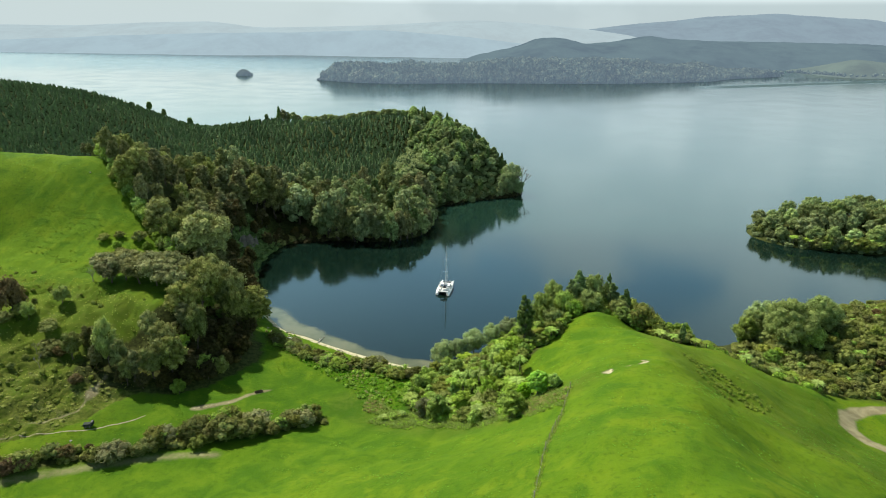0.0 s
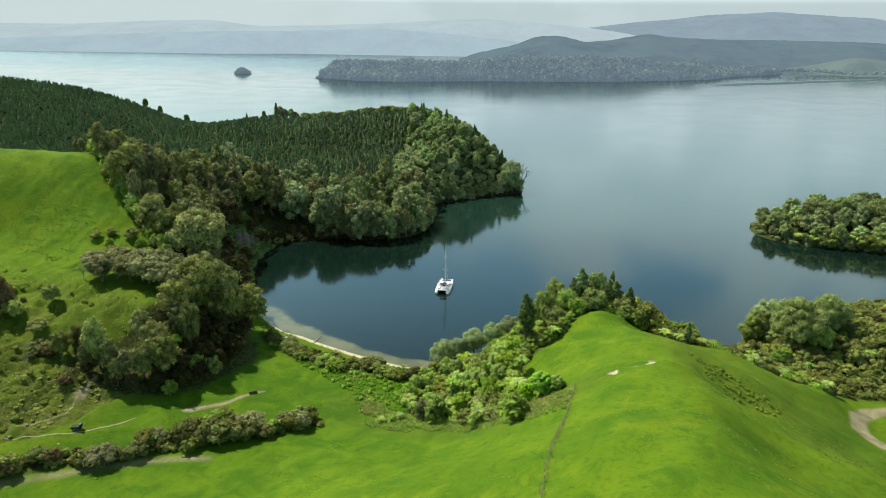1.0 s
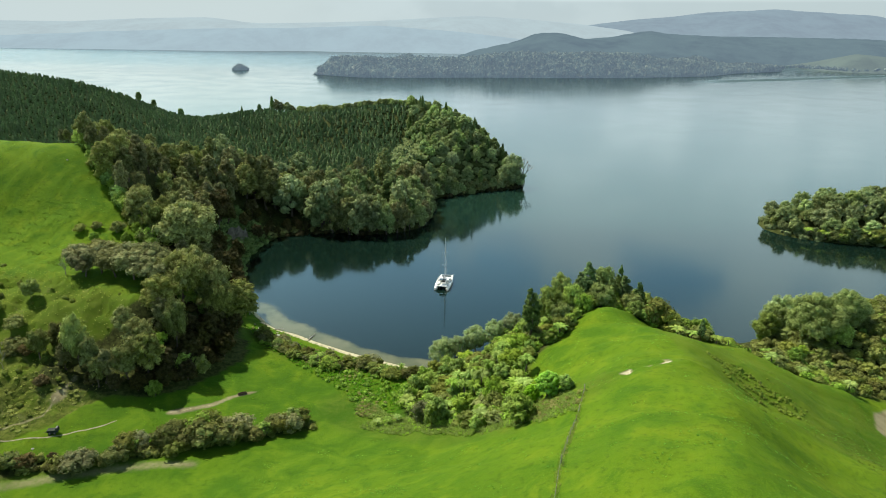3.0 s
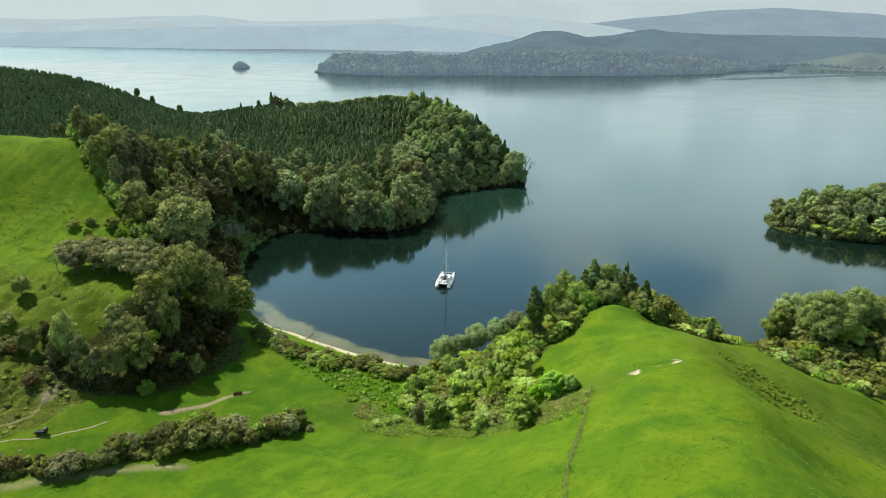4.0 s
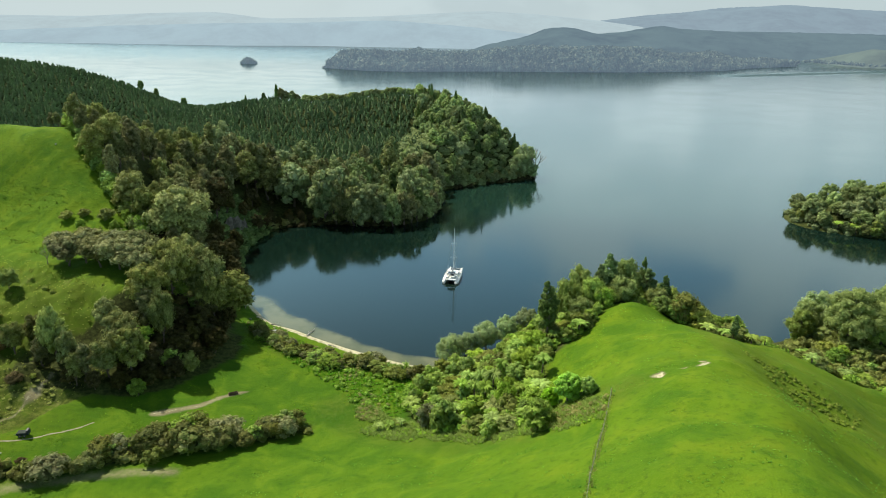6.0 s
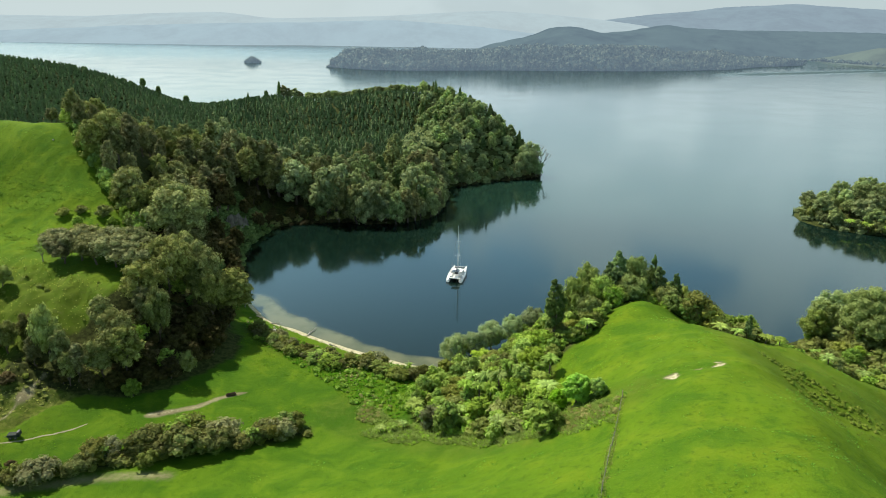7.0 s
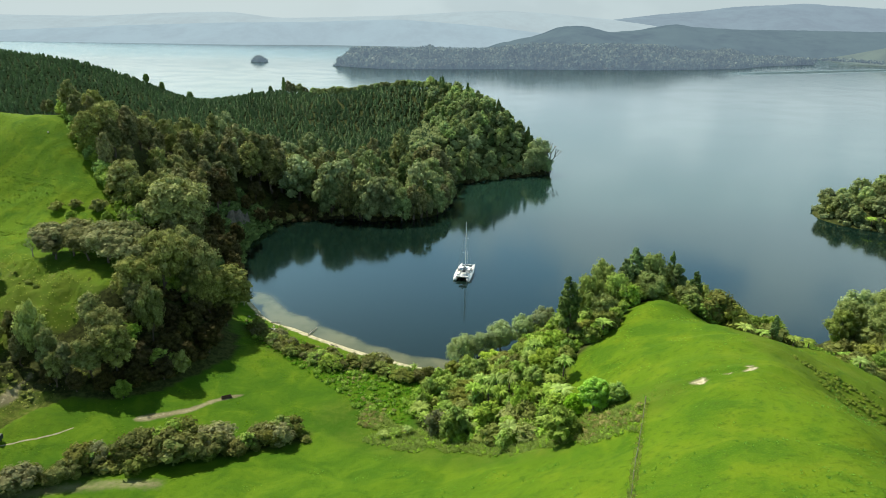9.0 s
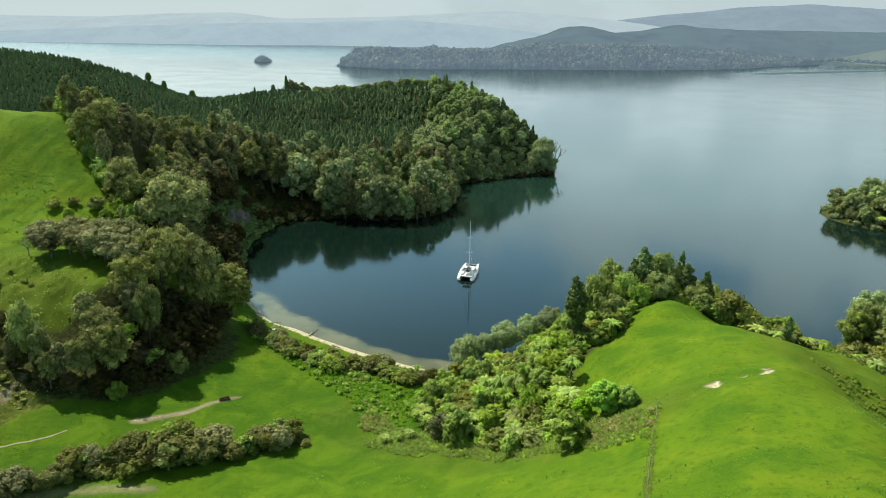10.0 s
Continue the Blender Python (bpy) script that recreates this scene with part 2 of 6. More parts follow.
def water_material():
    m, n = material("lake_water")
    at = n.add("ShaderNodeNewGeometry").outputs["Position"]
    shelf = n.named("shelf")
    patch = n.noise(at, 0.09, 4.0, 0.6)
    deep = n.mix(n.ramp(n.noise(at, 0.012, 3.0), 0.4, 0.6), (0.0036, 0.0115, 0.0084), (0.0044, 0.0140, 0.0105))
    # greener, lighter water colour beyond the cove
    deep = n.mix(n.ramp(n.add("ShaderNodeSeparateXYZ", i_Vector=at).outputs[1], 285.0, 335.0), deep, (0.0085, 0.0270, 0.0200))
    bed = n.mix(n.ramp(patch, 0.35, 0.65), (0.082, 0.090, 0.036), (0.128, 0.130, 0.060))
    c = n.mix(n.ramp(n.math("ADD", shelf, n.math("MULTIPLY", n.math("SUBTRACT", patch, 0.5), 0.6)), 0.30, 0.62), deep, bed)
    stretch = n.add("ShaderNodeMapping", i_Vector=at, i_Scale=(0.5, 1.0, 1.0))
    ripple = n.math("ADD", n.noise(stretch, 0.35, 3.0), n.math("MULTIPLY", n.noise(stretch, 2.2, 2.0), 0.25))
    calm = n.ramp(n.noise(at, 0.02, 2.0), 0.40, 0.62, 0.075, 0.105)
    out = n.ramp(n.add("ShaderNodeSeparateXYZ", i_Vector=at).outputs[1], 450.0, 1100.0)  # the open lake is ruffled
    calm = n.math("ADD", calm, n.math("MULTIPLY", out, 0.045))
    wide = n.math("MULTIPLY", n.ramp(n.add("ShaderNodeSeparateXYZ", i_Vector=at).outputs[1], 1350.0, 1900.0), n.ramp(n.add("ShaderNodeSeparateXYZ", i_Vector=at).outputs[0], 0.0, -250.0))
    calm = n.math("ADD", calm, n.math("MULTIPLY", wide, 0.03))
    # a wind lane off the end of the peninsula
    ax = n.add("ShaderNodeSeparateXYZ", i_Vector=at)
    lane = n.math("ABSOLUTE", n.math("SUBTRACT", n.math("SUBTRACT", ax.outputs[1], 1300.0), n.math("MULTIPLY", n.math("SUBTRACT", ax.outputs[0], 480.0), 0.53)))
    lane = n.math("ADD", lane, n.math("MULTIPLY", n.noise(n.add("ShaderNodeMapping", i_Vector=at, i_Scale=(0.3, 1.0, 1.0)), 0.02, 3.0), 50.0))
    lane = n.math("MULTIPLY", n.ramp(lane, 75.0, 35.0), n.ramp(ax.outputs[0], 400.0, 520.0))
    calm = n.math("ADD", calm, n.math("MULTIPLY", lane, 0.35))
    shade = finish(n, c, calm, ripple, 0.05, 0.10, IOR=1.33)
    # short steep chop far out, normals tipped towards the camera to catch brighter sky
    chop = n.add("ShaderNodeTexNoise", i_Vector=at, i_Scale=0.4, i_Detail=1.0).outputs["Color"]
    lean = n.add("ShaderNodeVectorMath", n_0=chop, n_1=(0.5, 0.5, 0.5))
    lean.operation = "SUBTRACT"
    flat = n.add("ShaderNodeCombineXYZ", n_0=n.math("MULTIPLY", wide, 0.3), n_1=n.math("MULTIPLY", wide, 0.3), n_2=0.0)
    lean = n.add("ShaderNodeVectorMath", n_0=lean.outputs[0], n_1=flat.outputs[0])
    lean.operation = "MULTIPLY"
    tilt = n.add("ShaderNodeVectorMath", n_0=lean.outputs[0], n_1=n.add("ShaderNodeCombineXYZ", n_0=0.0, n_1=n.math("MULTIPLY", wide, -0.026), n_2=1.0).outputs[0])
    tilt.operation = "ADD"
    even = n.add("ShaderNodeVectorMath", n_0=tilt.outputs[0])
    even.operation = "NORMALIZE"
    n.put(even.outputs[0], shade.inputs["Normal"].links[0].from_node.inputs["Normal"])
    return m


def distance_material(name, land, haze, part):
    """Hills so far off that bright air outshines them; that haze is put in as emission."""
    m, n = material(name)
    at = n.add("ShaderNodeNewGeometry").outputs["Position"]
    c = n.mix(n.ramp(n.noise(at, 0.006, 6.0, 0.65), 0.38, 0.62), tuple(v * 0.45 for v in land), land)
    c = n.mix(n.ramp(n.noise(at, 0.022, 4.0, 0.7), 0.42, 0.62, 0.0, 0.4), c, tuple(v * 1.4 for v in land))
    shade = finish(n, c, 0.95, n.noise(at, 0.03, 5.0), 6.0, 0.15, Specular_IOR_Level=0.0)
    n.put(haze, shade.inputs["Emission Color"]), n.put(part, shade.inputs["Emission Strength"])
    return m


GROUND, WATER = ground_material(), water_material()
WHITE = plain("white_gelcoat", (0.82, 0.82, 0.80), 0.25, 0.06, 0.8, bump=0.002)
DECK = plain("deck_nonslip", (0.70, 0.70, 0.67), 0.6, 0.10, 3.0, bump=0.004)
TINT = plain("tinted_acrylic", (0.02, 0.025, 0.03), 0.12, 0.2, 2.0, bump=0.0)
ALLOY = plain("painted_mast", (0.85, 0.85, 0.83), 0.4, 0.06, 2.0, bump=0.001)
CANVAS = plain("grey_canvas", (0.16, 0.17, 0.19), 0.85, 0.2, 4.0, bump=0.01)
BLACK = plain("black_plastic", (0.025, 0.025, 0.028), 0.5, 0.2, 5.0, bump=0.002)
STEEL = plain("stainless_steel", (0.62, 0.62, 0.62), 0.25, 0.05, 3.0, metal=1.0, bump=0.0)
TIMBER = plain("weathered_timber", (0.40, 0.36, 0.24), 0.85, 0.35, 5.0, bump=0.02)
WIRE = plain("galvanised_wire", (0.20, 0.20, 0.17), 0.6, 0.1, 5.0, metal=0.3, bump=0.0)
ROCK = plain("pale_rock", (0.42, 0.39, 0.32), 0.9, 0.4, 0.7, bump=0.15)
# bluff rock, with the shade it lies in put into its colour
BLUFF = plain("shaded_bluff_rock", (0.26, 0.235, 0.19), 0.95, 0.45, 0.5, bump=0.25)
GREENPAINT = plain("dark_green_paint", (0.018, 0.030, 0.024), 0.9, 0.3, 3.0, bump=0.01)


# ---- mesh helpers ----
def mesh_of(name, verts, faces, mat, smooth=False):
    """A mesh from arrays; faces all with the same number of corners, or a list of such arrays."""
    me = bpy.data.meshes.new(name)
    groups = [np.asarray(f, np.int32) for f in (faces if isinstance(faces, list) else [faces]) if len(f)]
    sizes = np.concatenate([np.full(len(f), f.shape[1], np.int32) for f in groups])
    loops = np.concatenate([f.ravel() for f in groups])
    me.vertices.add(len(verts)), me.loops.add(len(loops)), me.polygons.add(len(sizes))
    me.vertices.foreach_set("co", np.asarray(verts, np.float32).ravel())
    me.loops.foreach_set("vertex_index", loops)
    me.polygons.foreach_set("loop_start", np.r_[0, np.cumsum(sizes)[:-1]].astype(np.int32))
    me.polygons.foreach_set("use_smooth", np.full(len(sizes), smooth))
    me.update(calc_edges=True)
    me.materials.append(mat)
    return me


def part(name, bm, mat, parent, label="", smooth=False):
    """One bmesh as one mesh object under a thing or a part."""
    me = bpy.data.meshes.new(name)
    bm.to_mesh(me)
    bm.free()
    me.materials.append(mat)
    for p in me.polygons:
        p.use_smooth = smooth
    ob = new(name, me)
    ob.parent = parent
    return tagged(ob, label)


def put_mesh(name, me, parent=None, label=""):
    ob = new(name, me)
    ob.parent = parent
    return tagged(ob, label)


def box(bm, x0, x1, y0, y1, z0, z1, bevel=0.0):
    made = bmesh.ops.create_cube(bm, size=1.0, matrix=Matrix.Translation(((x0 + x1) / 2, (y0 + y1) / 2, (z0 + z1) / 2)) @ Matrix.Diagonal((x1 - x0, y1 - y0, z1 - z0, 1)))
    if bevel:
        edges = list({e for v in made["verts"] for e in v.link_edges})
        bmesh.ops.bevel(bm, geom=edges, offset=bevel, segments=2, affect="EDGES")
    return bm


def rod(bm, a, b, r0, r1=None, sides=8):
    a, b = Vector(a), Vector(b)
    turn = (b - a).to_track_quat("Z", "Y").to_matrix().to_4x4()
    bmesh.ops.create_cone(bm, cap_ends=True, segments=sides, radius1=r0, radius2=r0 if r1 is None else r1, depth=(b - a).length,
                          matrix=Matrix.Translation((a + b) / 2) @ turn)
    return bm


def lattice_noise(x, y, size, seed):
    """Smooth random heights, 0 to 1, with bumps about size across."""
    table = np.random.RandomState(seed).rand(256, 256)
    u, v = np.asarray(x) / size, np.asarray(y) / size
    i, j = np.floor(u).astype(int), np.floor(v).astype(int)
    f, g = u - i, v - j
    f, g = f * f * (3 - 2 * f), g * g * (3 - 2 * g)
    at = lambda a, b: table[a % 256, b % 256]
    return (at(i, j) * (1 - f) + at(i + 1, j) * f) * (1 - g) + (at(i, j + 1) * (1 - f) + at(i + 1, j + 1) * f) * g


def grid_faces(rows, cols):
    a = (np.arange(rows - 1)[:, None] * cols + np.arange(cols - 1)[None]).ravel()
    return np.stack([a, a + 1, a + cols + 1, a + cols], 1)


def attribute(me, name, values):
    me.attributes.new(name, "FLOAT", "POINT").data.foreach_set("value", np.asarray(values, np.float32).ravel())


def steps(*pieces):
    """Coordinates from pieces of (start, end, step)."""
    return np.unique(np.round(np.concatenate([np.arange(a, b + s / 2, s) for a, b, s in pieces]), 3))


# ---- the lie of the land ----
# Crests, feet of slopes and shores as lines of (x, y, height); the ground is the smooth sheet that they carry.
SHORE = [(-77, 257), (-75, 282), (-54, 294), (-38, 291), (-26, 292.5), (-16, 300), (-11, 309), (-11, 335), (-11, 358), (0, 366), (16, 377), (31, 383), (38, 392), (36, 412),
         (14, 440), (-30, 480), (-90, 520), (-190, 560), (-300, 590), (-420, 620)]
BEACH = [(-77, 257), (-74, 238), (-67, 218), (-60, 206), (-53, 197), (-40, 188), (-26, 179), (-15, 174), (-4, 172)]
KNOLL_SHORE = [(-4, 172), (6, 178), (17, 190), (32, 201), (46, 205), (60, 202), (73, 195), (82, 189), (90, 195), (98, 204),
               (112, 214), (140, 222), (190, 226), (260, 226), (340, 230)]
ISLAND_SHORE = [(139, 311), (144, 299), (153, 292), (170, 287), (188, 283), (215, 285), (240, 300), (250, 325), (232, 345),
                (195, 348), (160, 338), (143, 324), (139, 311)]
LINES = {
    "spur crest": [(30, -60, 44), (34, 40, 40), (34, 70, 37), (33, 88, 34.6), (37, 100, 32), (40, 112, 30), (42, 130, 26.3),
                   (43, 145, 22.6), (40, 160, 20.6), (37, 173, 19.5), (40, 180, 14.5)],
    "spur rib": [(44.7, 126.0, 26.7), (46.2, 119.0, 26.6), (50.3, 112.0, 24.9), (55.2, 109.5, 23.5), (59.9, 106.0, 21.4), (63.8, 104.5, 20.1), (68.7, 103.0, 18.8)],
    "near hollow": [(41.5, 101.5, 31.0), (43.4, 98.5, 30.2), (48.2, 95.2, 26.9), (53.3, 92.5, 24.4), (60.0, 93.0, 22.7)],
    "spur hollow": [(49, 126, 23.8), (53.3, 119, 21.5), (58.2, 115.5, 20.3), (63.2, 112, 18.4), (70, 110, 15.5)],
    "rush bank": [(49.5, 138, 24.4), (53.6, 134, 22.6), (59.5, 133, 20.2), (65, 131, 17.8), (69.5, 127, 15.3), (76, 124, 11.5)],
    "outer flank": [(60, 146, 17.2), (70, 142, 14), (78, 138, 10)],
    "spur edge": [(47, 164, 15.6), (56, 161, 15.6), (67, 158, 13.5), (77, 154, 11.2), (88, 149, 7.2)],
    "spur foot": [(97, 141, 3), (88, 121, 5.8), (92, 104, 9), (80, 70, 15), (80, 0, 20)],
    "east flat": [(105, 150, 2.5), (120, 130, 3), (125, 100, 5), (130, 40, 10), (180, 140, 4), (320, 120, 10)],
    "bush spur": [(88, 176, 3), (102, 184, 5.5), (120, 186, 9.5), (150, 188, 13), (220, 190, 16), (330, 190, 20)],
    "bush gully": [(78, 168, 4), (95, 162, 2.5), (115, 164, 3), (150, 160, 5)],
    "fence side": [(-5, -60, 34), (4, 40, 32), (10, 70, 31), (14, 87, 30.2), (18.5, 102, 26), (23.5, 120, 22.6), (27, 140, 19.4), (32, 158, 18.4)],
    "west face": [(-30, 20, 22), (-16, 74, 20), (-14, 95, 17), (-8, 108, 13), (2, 120, 9.8), (8, 132, 9.5), (13, 148, 9), (15, 160, 11), (22, 175, 8)],
    "face foot": [(-80, 20, 9), (-62, 80, 6.5), (-44, 100, 5.6), (-30, 114, 5.2), (-16, 125, 5), (-4, 140, 3.4), (-2, 156, 2.4), (4, 166, 2)],
    "hedge dip": [(-110, 106, 2.6), (-85, 113, 1.7), (-70, 121, 1.5), (-57, 126, 1.6), (-43, 133, 1.3), (-28, 140, 1.3), (-12, 148, 1.5)],
    "flat": [(-92, 126, 4), (-80, 133, 3.8), (-66, 141, 2.4), (-54, 148, 1.6), (-47, 157, 1.1), (-36, 168, 1), (-20, 162, 1.2)],
    "slope foot": [(-130, 122, 8), (-104, 132, 6.5), (-86, 142, 6), (-74, 147, 4.5), (-62, 158, 3.5), (-55, 172, 3), (-58, 190, 2.6)],
    "mid slope": [(-140, 150, 14), (-115, 158, 13), (-96, 160, 12), (-80, 160, 10), (-68, 172, 10)],
    "terrace edge": [(-150, 206, 18.5), (-124, 194, 18.2), (-108, 186, 18.8), (-96, 180, 19), (-84, 174, 18.8), (-75, 170, 18)],
    "hill foot": [(-150, 216, 22), (-124, 206, 20.5), (-104, 196, 19.8), (-88, 190, 18.5), (-74, 190, 14)],
    "hill edge": [(-127, 244, 43.8), (-119, 234, 37), (-108, 224, 29.5), (-98, 214, 23)],
    "hill brow": [(-240, 250, 50), (-200, 248, 47), (-171, 246, 45), (-150, 247, 44.3), (-133, 247, 44.0)],
    "behind brow": [(-240, 266, 45), (-200, 264, 42.5), (-171, 262, 41.5), (-150, 261, 41), (-136, 260, 40.5)],
    "hill face": [(-220, 215, 38), (-175, 222, 33), (-150, 226, 32), (-128, 224, 30.5)],
    "west lots": [(-320, 180, 40), (-230, 160, 26), (-200, 120, 20), (-200, 40, 16), (-320, 60, 26)],
    "cove cliff": [(-84, 262, 6), (-92, 250, 14), (-87, 230, 14), (-79, 213, 14), (-74, 203, 11)],
    "cove brow": [(-108, 262, 28), (-124, 268, 34), (-96, 292, 17), (-118, 300, 26)],
    "back gully": [(-250, 320, 30), (-200, 312, 27), (-160, 305, 28)],
    "left ridge": [(-420, 450, 69.6), (-360, 462, 61.6), (-315, 470, 55.1), (-285, 470, 52.6), (-254, 472, 48.6), (-228, 478, 41.1), (-206, 486, 29.6),
                   (-186, 490, 20.6)],
    "left slope": [(-420, 380, 44), (-300, 380, 34), (-240, 380, 29), (-190, 400, 18), (-150, 380, 16)],
    "head ridge": [(-186, 490, 20.4), (-160, 462, 25.4), (-120, 452, 32.4), (-83, 450, 30.9), (-47, 446, 36.4), (-21, 436, 36.9), (4, 420, 31.4), (20, 407, 21.4), (29, 401, 12.4)],
    "head slope": [(-120, 350, 16), (-84, 340, 10), (-50, 342, 11), (-22, 360, 13), (0, 380, 13)],
    "head apron": [(-78, 298, 5), (-54, 306, 3), (-34, 306, 3), (-16, 324, 3)],
    "head upper": [(-110, 405, 23), (-60, 405, 22), (-22, 405, 22)],
    "island back": [(152, 314, 5), (175, 308, 8), (200, 312, 9), (226, 320, 6)],
    "bay bed": [(6, 340, -4), (4, 352, -3), (2, 318, -4), (24, 362, -5), (-40, 230, -7), (-10, 200, -4), (20, 240, -8), (-30, 268, -5), (40, 320, -9), (80, 240, -6), (100, 340, -9), (140, 260, -6),
                (80, 430, -9), (40, 520, -9), (220, 255, -6), (300, 300, -8), (300, 420, -8), (-100, 590, -9), (-300, 640, -9), (200, 560, -9)],
}


def along(line, step):
    """Points at even steps along a line."""
    line = np.array(line, float)
    length = np.r_[0, np.cumsum(np.hypot(*np.diff(line[:, :2], axis=0).T))]
    at = np.linspace(0, length[-1], max(2, int(length[-1] / step) + 1))
    return np.stack([np.interp(at, length, line[:, n]) for n in range(line.shape[1])], 1)


def near_line(x, y, line):
    """How far each place is from a line."""
    line, best = np.array(line, float)[:, :2], np.full(np.shape(x), 1e9)
    for a, b in zip(line[:-1], line[1:]):
        d = b - a
        k = np.clip(((x - a[0]) * d[0] + (y - a[1]) * d[1]) / (d @ d), 0, 1)
        best = np.minimum(best, np.hypot(x - a[0] - k * d[0], y - a[1] - k * d[1]))
    return best


def inside(x, y, ring):
    """Whether each place lies inside a closed ring."""
    ring, out = np.array(ring, float)[:, :2], np.zeros(np.shape(x), bool)
    for a, b in zip(ring, np.roll(ring, -1, 0)):
        if a[1] != b[1]:
            out ^= ((a[1] > y) != (b[1] > y)) & (x < (b[0] - a[0]) * (y - a[1]) / (b[1] - a[1]) + a[0])
    return out


def kernel(d2):
    return d2 * np.log(d2 + 1e-9)


KNOTS = [along([(x, y, 0.0) for x, y in shore], 14) for shore in (SHORE, BEACH, KNOLL_SHORE, ISLAND_SHORE)]
KNOTS = np.concatenate(KNOTS + [along(line, 5 if name in ("spur rib", "spur hollow", "near hollow", "rush bank") else 16) if name != "bay bed" else np.array(line, float) for name, line in LINES.items()])
KNOTS = KNOTS[np.unique(np.round(KNOTS[:, :2] / 2.5), axis=0, return_index=True)[1]]
XY = KNOTS[:, :2] / 100
BENT = kernel(((XY[:, None] - XY[None]) ** 2).sum(2)) + np.eye(len(XY)) * 0.0006
FLAT = np.c_[np.ones(len(XY)), XY]
SHEET = np.linalg.solve(np.block([[BENT, FLAT], [FLAT.T, np.zeros((3, 3))]]), np.r_[KNOTS[:, 2], 0, 0, 0])


def height(x, y):
    """The ground's height."""
    x, y = np.asarray(x, float), np.asarray(y, float)
    flat = np.c_[x.ravel(), y.ravel()] / 100
    out = np.empty(len(flat))
    for n in range(0, len(flat), 20000):
        p = flat[n:n + 20000]
        out[n:n + 20000] = kernel(((p[:, None] - XY[None]) ** 2).sum(2)) @ SHEET[:-3] + np.c_[np.ones(len(p)), p] @ SHEET[-3:]
    z = out.reshape(x.shape)
    rough = 0.35 * np.sin(x * 0.31 + 1.7 * np.sin(y * 0.13)) * np.sin(y * 0.27 + 1.3 * np.sin(x * 0.11)) + 0.16 * np.sin(x * 0.83 + y * 0.37 + 2 * np.sin(y * 0.31)) * np.sin(y * 0.71 - x * 0.45)
    return z + rough * np.clip((z - 1.0) / 6, 0.0, 1)
# ---- end of the lie of the land ----

# ---- plan of the plant cover: closed rings in the plan ----
WEST_WOOD = [(-128, 249), (-119, 238), (-108, 228), (-97, 217), (-88, 208), (-79, 200), (-66, 206), (-70, 222), (-76, 240), (-79, 258), (-77, 284),
             (-90, 298), (-118, 312), (-134, 306), (-136, 262)]
BEACH_WOOD = [(-77, 178), (-70, 188), (-63, 200), (-60, 190), (-56, 178), (-57, 166), (-62, 157), (-71, 149), (-80, 148), (-91, 152), (-92, 158), (-80, 161), (-74, 169)]
HEAD_WOOD = [(-76, 284), (-54, 295), (-38, 292), (-26, 294), (-17, 301), (-12, 310), (-12, 335), (-12, 359), (0, 368), (16, 379), (30, 385), (37, 392), (30, 398), (8, 390), (-12, 372), (-28, 350), (-46, 338),
             (-66, 338), (-92, 334), (-112, 318), (-90, 298)]
HEAD_BUSH = [(8, 390), (30, 398), (37, 396), (30, 410), (10, 424), (-12, 436), (-26, 438), (-26, 412), (-14, 376)]
PLANTATION = [(-190, 486), (-160, 458), (-120, 449), (-83, 447), (-47, 443), (-27, 434), (-24, 405), (-20, 372), (-34, 350), (-48, 342), (-66, 342), (-95, 338),
              (-118, 322), (-150, 318), (-200, 322), (-260, 330), (-420, 330), (-420, 446), (-360, 458), (-315, 466), (-285, 466), (-254, 468), (-228, 474), (-206, 482)]
KNOLL_BUSH = [(37, 176), (46, 170), (55, 165), (67, 161), (77, 157), (90, 150), (92, 154), (80, 165), (75, 180), (66, 194), (46, 201), (32, 197), (18, 186), (8, 175),
              (-2, 169), (-9, 163), (-11, 154), (-9, 146), (-3, 138), (5, 131), (11, 127), (13, 132), (16, 140), (17, 148), (17.5, 152), (21, 154), (26.5, 159), (31, 166)]
SPUR_BUSH = [(84, 160), (93, 154), (104, 156), (120, 152), (150, 150), (200, 160), (200, 224), (140, 221), (112, 213), (98, 203), (90, 194), (83, 187), (81, 170)]
ISLAND_WOOD = [(142, 312), (147, 301), (156, 294), (171, 289), (189, 286), (214, 288), (236, 301), (245, 324), (230, 341), (196, 344), (162, 334), (146, 323)]
HEDGE = [(-92, 116.5), (-86, 120.5), (-80, 123.6), (-71.5, 126), (-63, 129), (-56, 132.5), (-47, 136), (-36, 139.8), (-31, 142.2)]
BEACH_SCRUB = [(-53, 186.5), (-47, 181), (-41, 176.5), (-36, 174), (-30, 172), (-23, 170.5), (-17, 168.5), (-10, 167)]
FARM_TRACK = [(-112, 123.5), (-95.4, 127.9), (-89.1, 129.4), (-81.8, 131.7), (-75, 135.4), (-70.5, 139.6)]
EROSION = [(-92.8, 131.7), (-91, 132.8), (-88.6, 135.3), (-85.6, 139), (-85.3, 144), (-84.8, 146), (-84.2, 150.5)]
BENCH = [(-142.6, 205.3), (-130.4, 200.1), (-116.8, 191.6), (-105.2, 185.0), (-94.3, 179.4), (-83.9, 175), (-77, 175)]
MUD_BAND = [(-92, 113), (-86, 116.5), (-79, 119.5), (-71, 122.5), (-63, 125), (-55, 126.8), (-50, 127)]
MUD_HOLE = [(-61, 144.8), (-57, 147.1), (-53.5, 149.3), (-50.4, 153), (-46.2, 155.8)]
LOOP_ROAD = [(116, 151.5), (104, 149.8), (98, 147.6), (92.5, 143), (90.3, 138), (92, 133), (98, 128)]
SCRAPES = [(30.6, 120.3, 0.85), (31.4, 120.0, 0.6), (34.4, 121.2, 0.45), (37.2, 120.8, 0.45), (37.9, 121.8, 0.6), (38.3, 123.0, 0.4)]


